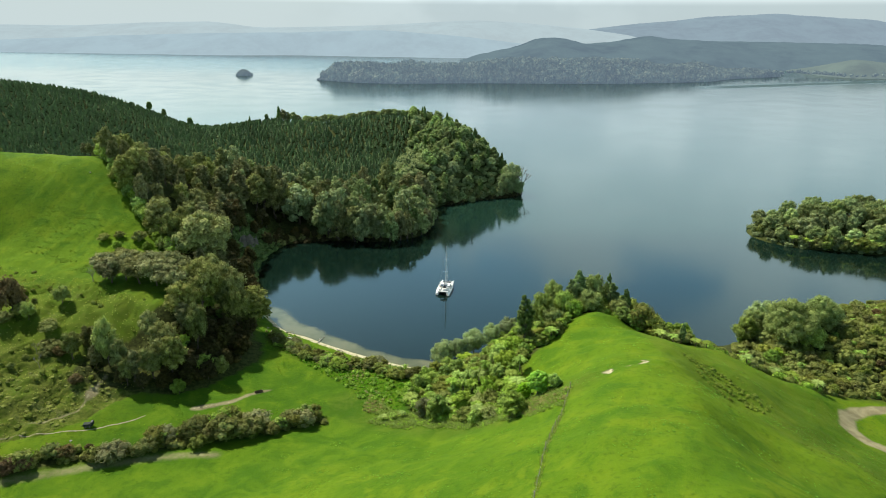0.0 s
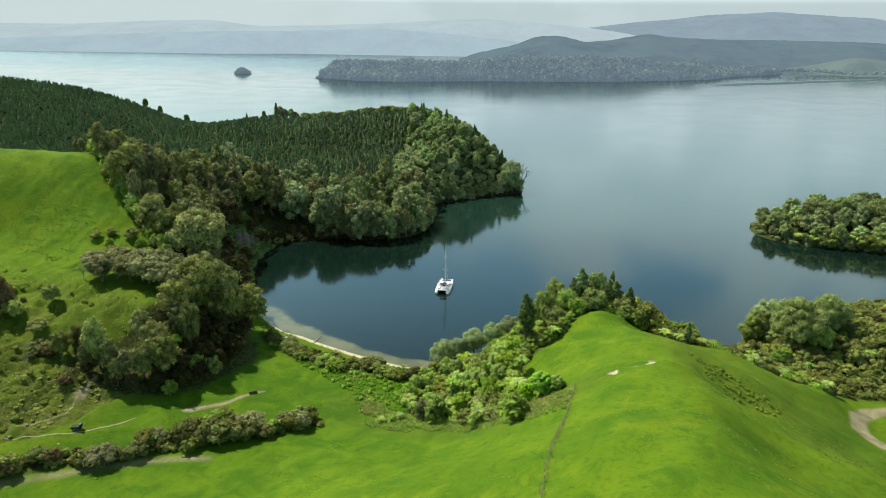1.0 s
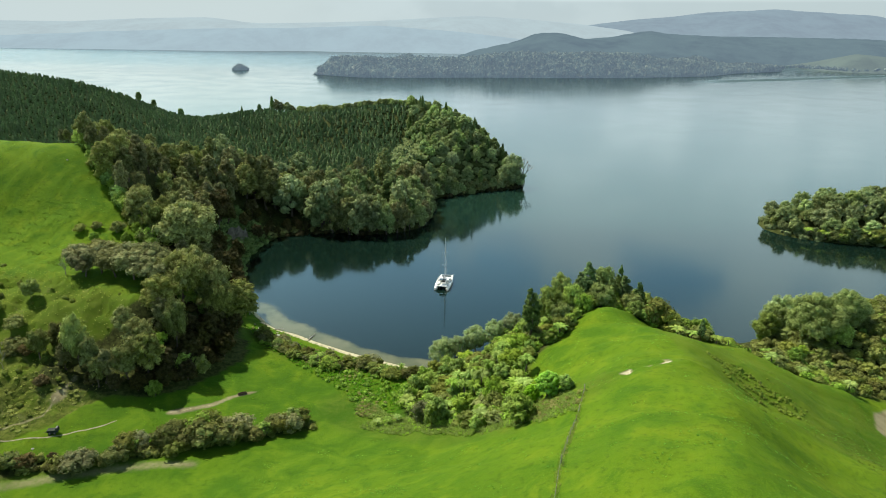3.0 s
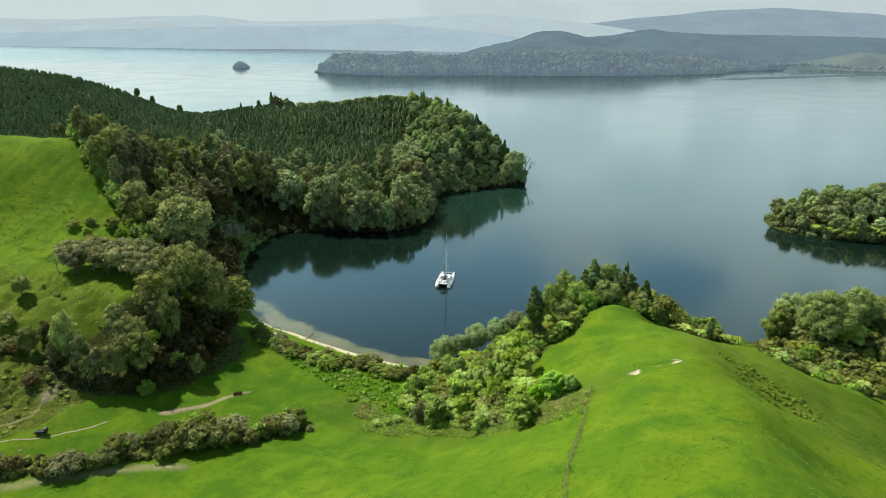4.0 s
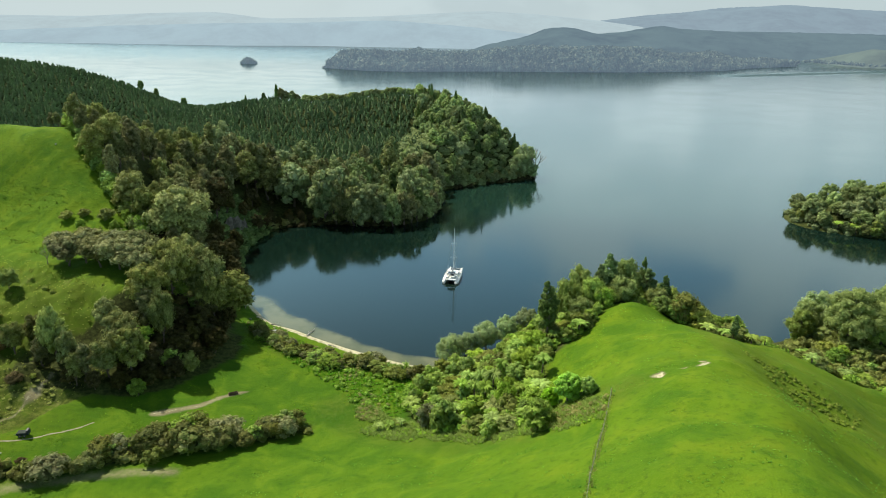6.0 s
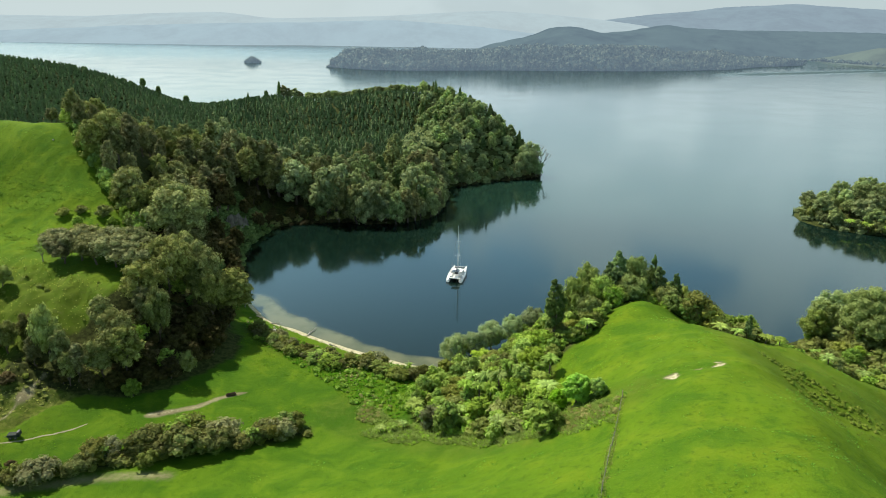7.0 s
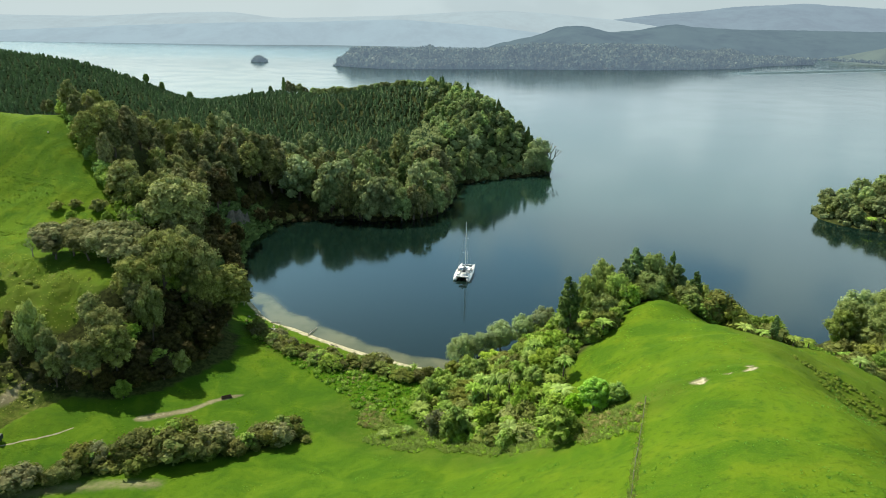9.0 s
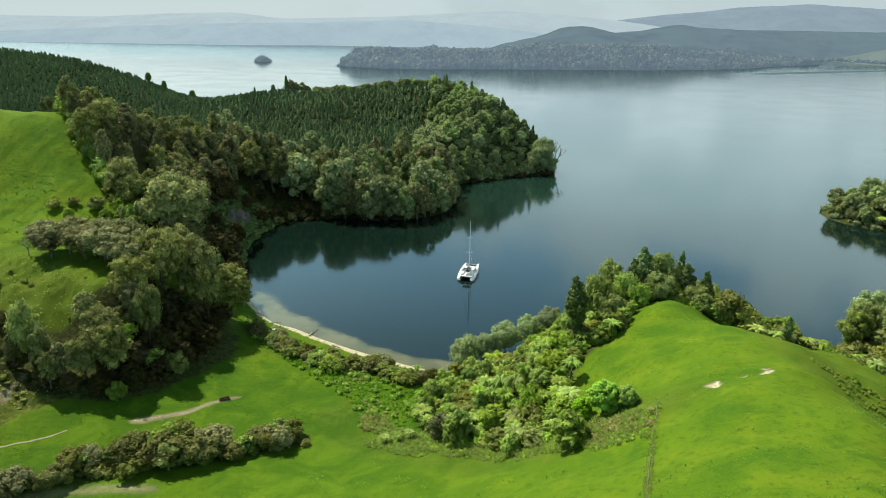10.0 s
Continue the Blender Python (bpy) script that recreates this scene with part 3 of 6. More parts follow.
# ---- ground ----
gx = steps((-2420, -500, 320), (-420, -156, 5), (-152, -128, 1.2), (-126.8, -78, 0.6), (-77, 112, 1.2), (116, 340, 5), (420, 2340, 320))
gy = steps((-1980, -140, 230), (-60, 60, 6), (64, 119, 1.2), (120, 157, 0.6), (158, 262, 1.2), (266, 640, 4.5))
X, Y = np.meshgrid(gx, gy)
Z = height(np.clip(X, -420, 340), np.maximum(Y, -60))
tread = (lattice_noise(X + 0.4 * Y, Y, 3.2, 3) - 0.5) * 0.42 + (lattice_noise(X, Y + 0.3 * X, 8, 4) - 0.5) * 0.7
rough = np.clip(inside(X, Y, [(-140, 114), (-96, 125.5), (-88, 129.5), (-82, 136), (-79, 143), (-72, 150), (-74, 166), (-90, 176), (-120, 188), (-150, 200)]) * np.clip((168 - Y) / 22, 0.25, 1), 0, 1)
rough = np.maximum(rough, 0.25 * np.clip(lattice_noise(X, Y, 14, 12) + 0.45, 0, 1) * inside(X, Y, [(44, 161), (60, 159), (82, 153), (92, 140), (94, 118), (84, 104), (66, 105), (54, 107), (47, 113), (44, 125)]))
rough = np.maximum(rough, 0.3 * np.clip(1.6 - near_line(X, Y, [(23, 121), (16, 122), (8, 126.5), (0, 133), (-8, 138), (-17, 143), (-24, 150)]) / 5, 0, 1))
hump = inside(X, Y, [(-140, 114), (-96, 125.5), (-88, 129.5), (-82, 136), (-79, 143), (-78, 152), (-80, 166), (-92, 176), (-120, 188), (-150, 200)]) * 1.0
Z = Z + hump * ((lattice_noise(X, Y, 6.5, 14) - 0.5) * 2.6 + (lattice_noise(X + Y, (Y - X) * 0.6, 4.0, 15) - 0.5) * 1.5) * np.clip(near_line(X, Y, [(-140, 114), (-96, 125.5), (-88, 129.5), (-82, 136), (-79, 143), (-78, 152)]) / 6, 0, 1)
Z = Z + 0.45 * np.exp(-(near_line(X, Y, BENCH) / 1.3) ** 2)
Z = Z + hump * (0.22 + 0.25 * lattice_noise(X, Y, 12, 19)) * np.sin(Z * 6.0 + 9 * lattice_noise(X, Y, 8, 17))
Z = Z + tread * np.clip((Z - 0.8) / 2, 0, 1) * (0.7 + 1.8 * rough)
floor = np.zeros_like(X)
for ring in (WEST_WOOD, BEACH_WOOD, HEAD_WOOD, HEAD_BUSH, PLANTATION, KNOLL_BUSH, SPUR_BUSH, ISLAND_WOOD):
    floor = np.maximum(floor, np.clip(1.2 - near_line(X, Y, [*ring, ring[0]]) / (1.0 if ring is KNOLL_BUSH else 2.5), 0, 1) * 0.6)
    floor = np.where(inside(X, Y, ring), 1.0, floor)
# thicket floor and tree shadow painted dark past the beach wood's edge
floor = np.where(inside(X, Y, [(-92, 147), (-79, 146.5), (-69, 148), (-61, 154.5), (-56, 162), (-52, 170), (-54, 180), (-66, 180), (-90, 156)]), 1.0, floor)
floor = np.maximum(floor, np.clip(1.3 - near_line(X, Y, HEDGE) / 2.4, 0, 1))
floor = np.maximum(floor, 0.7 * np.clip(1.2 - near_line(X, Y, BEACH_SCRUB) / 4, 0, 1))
bare = np.clip(1.2 - np.hypot(X + 85.2, (Y - 144.5) * 0.5) / 1.6, 0, 1) * 1.0
bare = np.maximum(bare, 0.42 * np.clip(1.2 - np.hypot((X + 53) * 0.55, Y - 126.6) / 2.6, 0, 1))
bare = np.maximum(bare, 0.30 * hump * np.clip((lattice_noise(X + 2 * Y, Y - X, 5.0, 16) - 0.6) * 5, 0, 1))
bare = np.maximum(bare, 0.6 * np.clip(1.1 - near_line(X, Y, EROSION) / 0.8, 0, 1))
bare = np.maximum(bare, 0.5 * np.clip(1.15 - near_line(X, Y, MUD_BAND) / 2.8, 0, 1))
bare = np.maximum(bare, 0.8 * np.clip(1.2 - near_line(X, Y, MUD_HOLE) / np.interp(X, [-60, -53, -46], [1.5, 1.1, 0.7]) - 0.5 * (lattice_noise(X, Y, 1.6, 91) - 0.5), 0, 1))
bare = np.maximum(bare, np.clip(1.3 - near_line(X, Y, LOOP_ROAD) / 2.2, 0, 1))
scraped = 0.55 * np.clip(1.1 - near_line(X, Y, EROSION[3:]) / 0.9, 0, 1)
scraped = np.maximum(scraped, 0.6 * np.clip(1.1 - near_line(X, Y, MUD_HOLE[:3]) / 0.9, 0, 1))
for x, y, r in SCRAPES:
    hole = np.clip(1.5 - np.hypot(X - x, (Y - y) * 0.8) / r, 0, 1)
    bare, Z, scraped = np.maximum(bare, hole), Z - 0.25 * hole, np.maximum(scraped, np.clip(hole * 1.6 - 0.4, 0, 1))
# shore banks take the dark floor tone too, partly as painted shade
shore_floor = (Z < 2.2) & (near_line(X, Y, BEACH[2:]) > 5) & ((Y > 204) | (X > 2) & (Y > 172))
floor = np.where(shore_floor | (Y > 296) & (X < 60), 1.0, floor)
sand = np.clip(1.25 - near_line(X, Y, BEACH[3:]) / 2.0, 0, 1) * (Z < 1.3)
sand = np.maximum(sand, 0.7 * scraped)
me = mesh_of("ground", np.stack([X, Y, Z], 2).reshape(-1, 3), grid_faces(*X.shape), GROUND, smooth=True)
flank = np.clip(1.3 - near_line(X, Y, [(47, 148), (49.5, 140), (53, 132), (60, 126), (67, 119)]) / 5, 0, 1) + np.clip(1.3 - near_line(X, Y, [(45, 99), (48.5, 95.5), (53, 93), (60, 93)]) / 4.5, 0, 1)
# darker olive tone mixed into the hollows and lower western slope
olive_tint = 0.2 * flank + np.clip((-62 - X) / 25, 0, 1) * np.clip((Y - 120) / 30, 0, 1) * np.interp(Y, [170, 200], [1.0, 0.0]) + 0.1 * np.clip((X - 48) / 22, 0, 1) * np.clip(lattice_noise(X, Y, 12, 22) + 0.3, 0, 1)
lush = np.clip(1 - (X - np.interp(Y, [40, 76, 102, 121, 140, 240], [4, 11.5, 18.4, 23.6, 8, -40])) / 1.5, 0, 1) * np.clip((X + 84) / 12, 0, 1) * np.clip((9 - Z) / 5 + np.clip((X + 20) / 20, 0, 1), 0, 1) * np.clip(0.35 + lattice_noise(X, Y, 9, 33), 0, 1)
for name, values in (("lush", lush), ("olive_tint", olive_tint), ("bare", bare), ("rough", rough), ("floor", floor), ("sand", sand)):
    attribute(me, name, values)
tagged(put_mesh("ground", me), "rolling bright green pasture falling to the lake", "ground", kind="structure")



def ground_z(x, y):
    """Height of the finished ground, between its grid points."""
    i, j = np.clip(np.searchsorted(gx, x) - 1, 0, len(gx) - 2), np.clip(np.searchsorted(gy, y) - 1, 0, len(gy) - 2)
    f, g = (x - gx[i]) / (gx[i + 1] - gx[i]), (y - gy[j]) / (gy[j + 1] - gy[j])
    return (Z[j, i] * (1 - f) + Z[j, i + 1] * f) * (1 - g) + (Z[j + 1, i] * (1 - f) + Z[j + 1, i + 1] * f) * g


def dirt_track(line, wide, label, mat, seed):
    """A worn strip of bare earth, ragged at its edges, lying on the ground."""
    pts = np.array(along(line, 0.5))
    way_ = np.gradient(pts, axis=0)
    side_ = np.stack([-way_[:, 1], way_[:, 0]], 1) / (np.linalg.norm(way_, axis=1)[:, None] + 1e-9)
    half = wide * (0.35 + 0.5 * np.random.RandomState(seed).rand(len(pts), 2)) * (0.5 + lattice_noise(pts[:, 0], pts[:, 1], 4, seed))[:, None]
    rows_ = [pts + side_ * half[:, :1], pts, pts - side_ * half[:, 1:]]
    v = np.stack([np.c_[r, ground_z(r[:, 0], r[:, 1]) + (0.05 if k == 1 else 0.02)] for k, r in enumerate(rows_)], 1).reshape(-1, 3)
    me = mesh_of("farm_track", v, grid_faces(len(pts), 3), mat, smooth=True)
    return tagged(put_mesh("farm_track", me), label, "track", kind="structure")


EARTH = plain("bare_earth", (0.27, 0.25, 0.15), 0.95, 0.35, 0.8, bump=0.04)
dirt_track(FARM_TRACK, 0.22, "thin pale dirt track across the valley floor", EARTH, 5)

# ---- lake ----
wx = steps((-4800, -500, 430), (-400, -120, 40), (-100, 110, 1.5), (140, 500, 60), (700, 4800, 410))
wy = steps((-600, 100, 100), (150, 300, 1.5), (330, 700, 40), (900, 4800, 390))
U, V = np.meshgrid(wx, wy)
off = near_line(U, V, BEACH[3:])
shelf = np.clip(1 - off / np.interp(U, [-66, -50, -20, 0], [12, 10, 7, 5]), 0, 1) ** 0.8
shelf = np.maximum(shelf, 0.45 * np.clip(1.2 - near_line(U, V, [(-70, 222), (-75, 240), (-75, 250)]) / 4.0, 0, 1))
me = mesh_of("water", np.stack([U, V, np.zeros_like(U)], 2).reshape(-1, 3), grid_faces(*U.shape), WATER)
attribute(me, "shelf", shelf)
tagged(put_mesh("water", me), "calm blue lake mirroring the bright hazy sky", "lake", kind="structure")


# ---- hills beyond the lake ----
def hills(name, depth, crest, reach, mat, label, seed, lumps=14.0, back=300):
    """A range with its crest as (x, height) at a depth, falling to the lake in front over reach metres."""
    x = np.linspace(crest[0][0], crest[-1][0], 260)
    top = np.interp(x, *np.array(crest, float).T)
    top = np.convolve(np.pad(top, 3, "edge"), np.ones(7) / 7, "valid")
    v = np.r_[np.linspace(-1, 0, 26), 0.4, 1.0]
    A, T = np.meshgrid(x, v)
    rise = np.where(T < 0, np.sin(np.clip(1 + T, 0, 1) * math.pi / 2) ** 1.3, 1 - T)
    D = depth + np.where(T < 0, T * reach, T * back) + (lattice_noise(A, T * 0, 300, seed) - 0.5) * reach * 0.5 * np.clip(-T, 0, 1)
    H = top[None] * rise + (lattice_noise(A, D, 160, seed + 1) - 0.5) * lumps * 1.6 * rise * (T < 0) * np.clip(-T * 4, 0, 1) + (lattice_noise(A, D, 17, seed + 2) - 0.5) * lumps * 0.18 * rise
    me = mesh_of(name, np.stack([A, D, H - 3 * (1 - rise)], 2).reshape(-1, 3), grid_faces(*A.shape), mat, smooth=True)
    return tagged(put_mesh(name, me), label, "hills", kind="structure")


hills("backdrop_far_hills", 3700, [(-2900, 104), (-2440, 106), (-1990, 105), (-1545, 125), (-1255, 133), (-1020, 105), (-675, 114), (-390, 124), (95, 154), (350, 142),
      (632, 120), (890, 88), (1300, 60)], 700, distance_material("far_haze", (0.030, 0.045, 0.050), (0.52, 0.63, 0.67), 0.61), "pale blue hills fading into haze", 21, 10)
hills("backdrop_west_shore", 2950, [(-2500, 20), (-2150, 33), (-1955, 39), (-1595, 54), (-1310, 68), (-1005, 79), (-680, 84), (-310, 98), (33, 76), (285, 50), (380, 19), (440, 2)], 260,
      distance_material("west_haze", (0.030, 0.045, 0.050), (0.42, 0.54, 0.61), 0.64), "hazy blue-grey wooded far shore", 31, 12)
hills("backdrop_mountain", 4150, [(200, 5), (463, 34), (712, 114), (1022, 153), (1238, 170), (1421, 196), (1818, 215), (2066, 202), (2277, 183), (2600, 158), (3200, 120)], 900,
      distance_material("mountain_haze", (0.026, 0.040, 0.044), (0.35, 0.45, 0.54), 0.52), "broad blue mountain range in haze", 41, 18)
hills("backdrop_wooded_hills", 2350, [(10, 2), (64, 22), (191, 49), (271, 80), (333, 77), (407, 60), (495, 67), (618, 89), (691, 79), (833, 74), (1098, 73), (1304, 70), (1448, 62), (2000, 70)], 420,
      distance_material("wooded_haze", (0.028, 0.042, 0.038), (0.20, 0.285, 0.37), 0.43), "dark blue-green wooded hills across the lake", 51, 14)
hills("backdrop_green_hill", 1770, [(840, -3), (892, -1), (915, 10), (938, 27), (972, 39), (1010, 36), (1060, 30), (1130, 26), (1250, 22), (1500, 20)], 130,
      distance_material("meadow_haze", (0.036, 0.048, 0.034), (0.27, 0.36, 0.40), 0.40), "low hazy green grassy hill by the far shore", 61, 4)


# ---- plants ----
def icosphere(level):
    bm = bmesh.new()
    bmesh.ops.create_icosphere(bm, subdivisions=level, radius=1.0)
    v = np.array([p.co for p in bm.verts])
    f = np.array([[p.index for p in face.verts] for face in bm.faces])
    bm.free()
    return v, f


BALL = icosphere(2)
ROUGH_BALL = icosphere(1)


def sprays(rng, centre, normal, size, long=1.3):
    """Small leaf sprays, one small leaf-shaped blade each, facing roughly along the normals."""
    count = len(centre)
    normal = normal + rng.normal(0, 0.34, (count, 3))
    normal /= np.linalg.norm(normal, axis=1)[:, None]
    side = np.cross(normal, rng.normal(0, 1, (count, 3)))
    side /= np.linalg.norm(side, axis=1)[:, None] + 1e-9
    along_ = np.cross(normal, side)
    w, l = (size * rng.uniform(0.6, 1.25, count))[:, None], (size * long * rng.uniform(0.6, 1.25, count))[:, None]
    dip = normal * l * 0.35
    v = np.stack([centre - along_ * l * 0.7 - side * w, centre - along_ * l * 0.7 + side * w + dip * 0.3, centre + along_ * l - dip * 0.5], 1)
    return v.reshape(-1, 3), np.arange(count * 3).reshape(-1, 3)


def crown_mesh(name, seed, mat, tall, wide, lobes, count, size, low=0.35, flat=0.8, core=0.80, taper=0.0):
    """A crown of uneven lobes, each clad with leaf sprays round a rough dark heart."""
    rng = np.random.RandomState(seed)
    mid, half = tall * (1 + low) / 2, tall * (1 - low) / 2
    golden = np.arange(lobes) * 2.39996 + rng.uniform(0, 6)
    h = np.linspace(-0.75, 0.92, lobes) + rng.uniform(-0.12, 0.12, lobes)
    rad = np.sqrt(np.clip(1 - h * h, 0.06, 1)) * rng.uniform(0.42, 0.86, lobes) * (1 - taper * (h + 1) / 2)
    at = np.stack([np.cos(golden) * rad * wide, np.sin(golden) * rad * wide, mid + h * half * 0.74], 1)
    r = wide * rng.uniform(0.75, 1.35, lobes) * 1.55 / math.sqrt(lobes + 2) * (1.1 - 0.25 * np.abs(h)) * (1 - 0.6 * taper * (h + 1) / 2)
    share = rng.choice(lobes, count, p=r ** 2 / (r ** 2).sum())
    d = rng.normal(0, 1, (count, 3))
    d[:, 2] = d[:, 2] * 0.9 + 0.25
    d /= np.linalg.norm(d, axis=1)[:, None]
    lump = 0.88 + 0.26 * np.sin(d[:, 0] * 5 + share) * np.sin(d[:, 1] * 5 + 2 * share) + rng.uniform(-0.12, 0.18, count)
    place = at[share] + d * (r[share] * lump)[:, None] * np.array([1, 1, flat])
    place[:, 2] = np.maximum(place[:, 2], tall * 0.04)
    v, f = sprays(rng, place, d + np.array([0, 0, 0.35]), size)
    verts, tris, base = [v], [], len(v)
    for n in range(lobes):
        s, t = BALL if r[n] > 2.4 else ROUGH_BALL
        ball = s * (r[n] * core * (1 + rng.uniform(-0.16, 0.12, len(s))))[:, None] * np.array([1, 1, flat]) + at[n]
        ball[:, 2] = np.maximum(ball[:, 2], tall * 0.02)
        verts.append(ball), tris.append(t + base)
        base += len(s)
    return mesh_of(name, np.concatenate(verts), [f, np.concatenate(tris)], mat), at, r


def limbs(seed, tall, ends, thick, low):
    """A tapered, slightly bent trunk with limbs that reach into the crown."""
    rng, bm = random.Random(seed), bmesh.new()
    fork = tall * max(0.12, low * 0.75)
    lean = Vector((rng.uniform(-0.05, 0.05) * tall, rng.uniform(-0.05, 0.05) * tall, fork))
    rod(bm, (0, 0, -0.8), (lean.x * 0.4, lean.y * 0.4, fork * 0.5), thick * 1.25, thick, 6)
    rod(bm, (lean.x * 0.4, lean.y * 0.4, fork * 0.5), lean, thick, thick * 0.8, 6)
    for e in ends:
        e = Vector(e)
        bend = lean.lerp(e, 0.5) + Vector((rng.uniform(-0.3, 0.3), rng.uniform(-0.3, 0.3), 0.06 * tall))
        rod(bm, lean, bend, thick * 0.55, thick * 0.32, 4), rod(bm, bend, e, thick * 0.32, thick * 0.1, 3)
    return bm


KINDS = {}


def kind(key, name, category, label, tall, build):
    KINDS[key] = dict(name=name, category=category, label=label, tall=tall, build=build, made=[])


def broadleaf(key, name, label, mat, tall, wide, lobes, count, size, low=0.35, flat=0.8, variants=3, bark=BARK, category="tree", core=0.8, thick=None, taper=0.0):
    def build(variant):
        seed = sum(map(ord, key)) * 7 + variant
        root = new(name)
        me, at, r = crown_mesh("crown", seed, mat, tall, wide * (0.9 + 0.1 * variant), lobes + variant, count, size, low, flat, core, taper)
        put_mesh("crown", me, root)
        part("trunk", limbs(seed, tall, at[::max(1, len(at) // 5)], thick or tall * 0.026, low), bark, root)
        return root
    kind(key, name, category, label, tall, build)
    KINDS[key]["variants"] = variants


broadleaf("olive", "broadleaf_tree", "rounded olive-green broadleaf tree in dense shoreline bush", OLIVE, 12.0, 4.2, 24, 2300, 0.25, 0.14, 0.95, core=0.78, taper=0.2)
broadleaf("dusky", "forest_tree", "tall dusky grey-green tree in dense bush", DUSKY, 13.0, 3.7, 24, 2300, 0.25, 0.10, 1.1, core=0.78, taper=0.45)
broadleaf("dome", "broadleaf_tree", "wide dome-shaped olive tree at the pasture edge", OLIVE, 13.0, 7.0, 40, 5075, 0.24, 0.18, 0.8, 2, core=0.78)
broadleaf("terrace", "grove_tree", "spreading grove tree with bare trunks showing below", DUSKY, 8.0, 4.8, 26, 3000, 0.18, 0.30, 0.75, 2)
broadleaf("umber", "shade_tree", "brownish tree crowding the cove bank, deep shade put in its leaf colour", SHADELEAF, 12.0, 4.4, 24, 1700, 0.26, 0.06, 0.9, core=0.8)
broadleaf("headolive", "headland_tree", "olive-green tree on the wooded headland shore", HEADLEAF, 12.0, 4.4, 20, 1200, 0.34, -0.02, 0.95, core=0.82, taper=0.2)
broadleaf("headdusky", "headland_tree", "dusky grey-green tree on the wooded headland shore", DUSKY, 13.0, 3.7, 20, 1200, 0.34, -0.02, 1.1, core=0.82, taper=0.45)
broadleaf("green", "native_bush", "glossy deep green native bush", GREEN, 5.0, 2.3, 13, 980, 0.235, 0.04, 0.9, 3, category="bush")
broadleaf("bright", "leafy_bush", "bright yellow-green leafy native bush", BRIGHT, 4.4, 2.1, 13, 1330, 0.21, 0.04, 0.85, 3, category="bush")
broadleaf("headgreen", "hill_tree", "fresh green tree on the wooded headland", HEADFRESH, 9.0, 3.6, 13, 740, 0.37, 0.10, 0.9, 2)
broadleaf("headbright", "hill_tree", "light yellow-green tree on the wooded headland", ISLE, 7.5, 3.2, 14, 1000, 0.31, 0.10, 0.9, 2)
broadleaf("pale", "willow_tree", "feathery pale grey-green tree at the water's edge", PALE, 7.5, 3.3, 18, 2300, 0.18, 0.06, 0.9, 2, PALE_BARK, core=0.74)
broadleaf("willow", "willow_tree", "large soft green willow-like tree above scrub", WILLOW, 10.0, 5.0, 24, 3000, 0.23, 0.06, 0.85, 2, core=0.78)
broadleaf("greatwillow", "willow_tree", "broad soft green tree towering over brown scrub", WILLOW, 13.0, 6.2, 44, 8500, 0.17, 0.05, 0.9, 2, core=0.8)
broadleaf("scrub", "scrub_bush", "twiggy grey-green scrub bush", SCRUB, 3.2, 1.9, 11, 440, 0.22, 0.03, 0.8, 3, category="bush")
broadleaf("hedge", "hedge_bush", "dark olive bush in a wild hedge across pasture", HEDGELEAF, 4.0, 2.4, 11, 1250, 0.19, 0.03, 0.8, 3, category="bush")
broadleaf("silver", "hedge_bush", "silvery grey bush in a wild hedge across pasture", SILVER, 3.6, 2.3, 11, 1250, 0.18, 0.03, 0.75, 2, category="bush", core=0.75)
broadleaf("russet", "russet_bush", "dark russet-brown bush on the rough slope", RUSSET, 4.5, 2.5, 10, 1487, 0.20, 0.05, 0.85, 2, category="bush")
broadleaf("shrub", "low_shrub", "low dark green shrub in rough shoreline grass", GREEN, 2.0, 1.5, 7, 735, 0.15, 0.02, 0.75, 3, category="bush")
broadleaf("island", "island_tree", "light olive-green tree on the small lake island", ISLE, 11.0, 4.6, 22, 1350, 0.30, 0.06, 0.9, 3, core=0.75)


broadleaf("vivid", "round_bush", "dense rounded vivid green bush beside the fence", VIVID, 5.2, 2.5, 60, 4200, 0.15, 0.03, 0.95, 1, category="bush", core=0.92)
broadleaf("podocarp", "podocarp_tree", "narrow dark green native tree rising above the knoll", FIR, 10.0, 2.3, 34, 4200, 0.135, 0.06, 1.1, 2, core=0.72, taper=0.6)
broadleaf("column", "podocarp_tree", "narrow dark green native tree rising above the bush", FIR, 10.0, 2.3, 22, 1300, 0.28, 0.06, 1.25, 2)


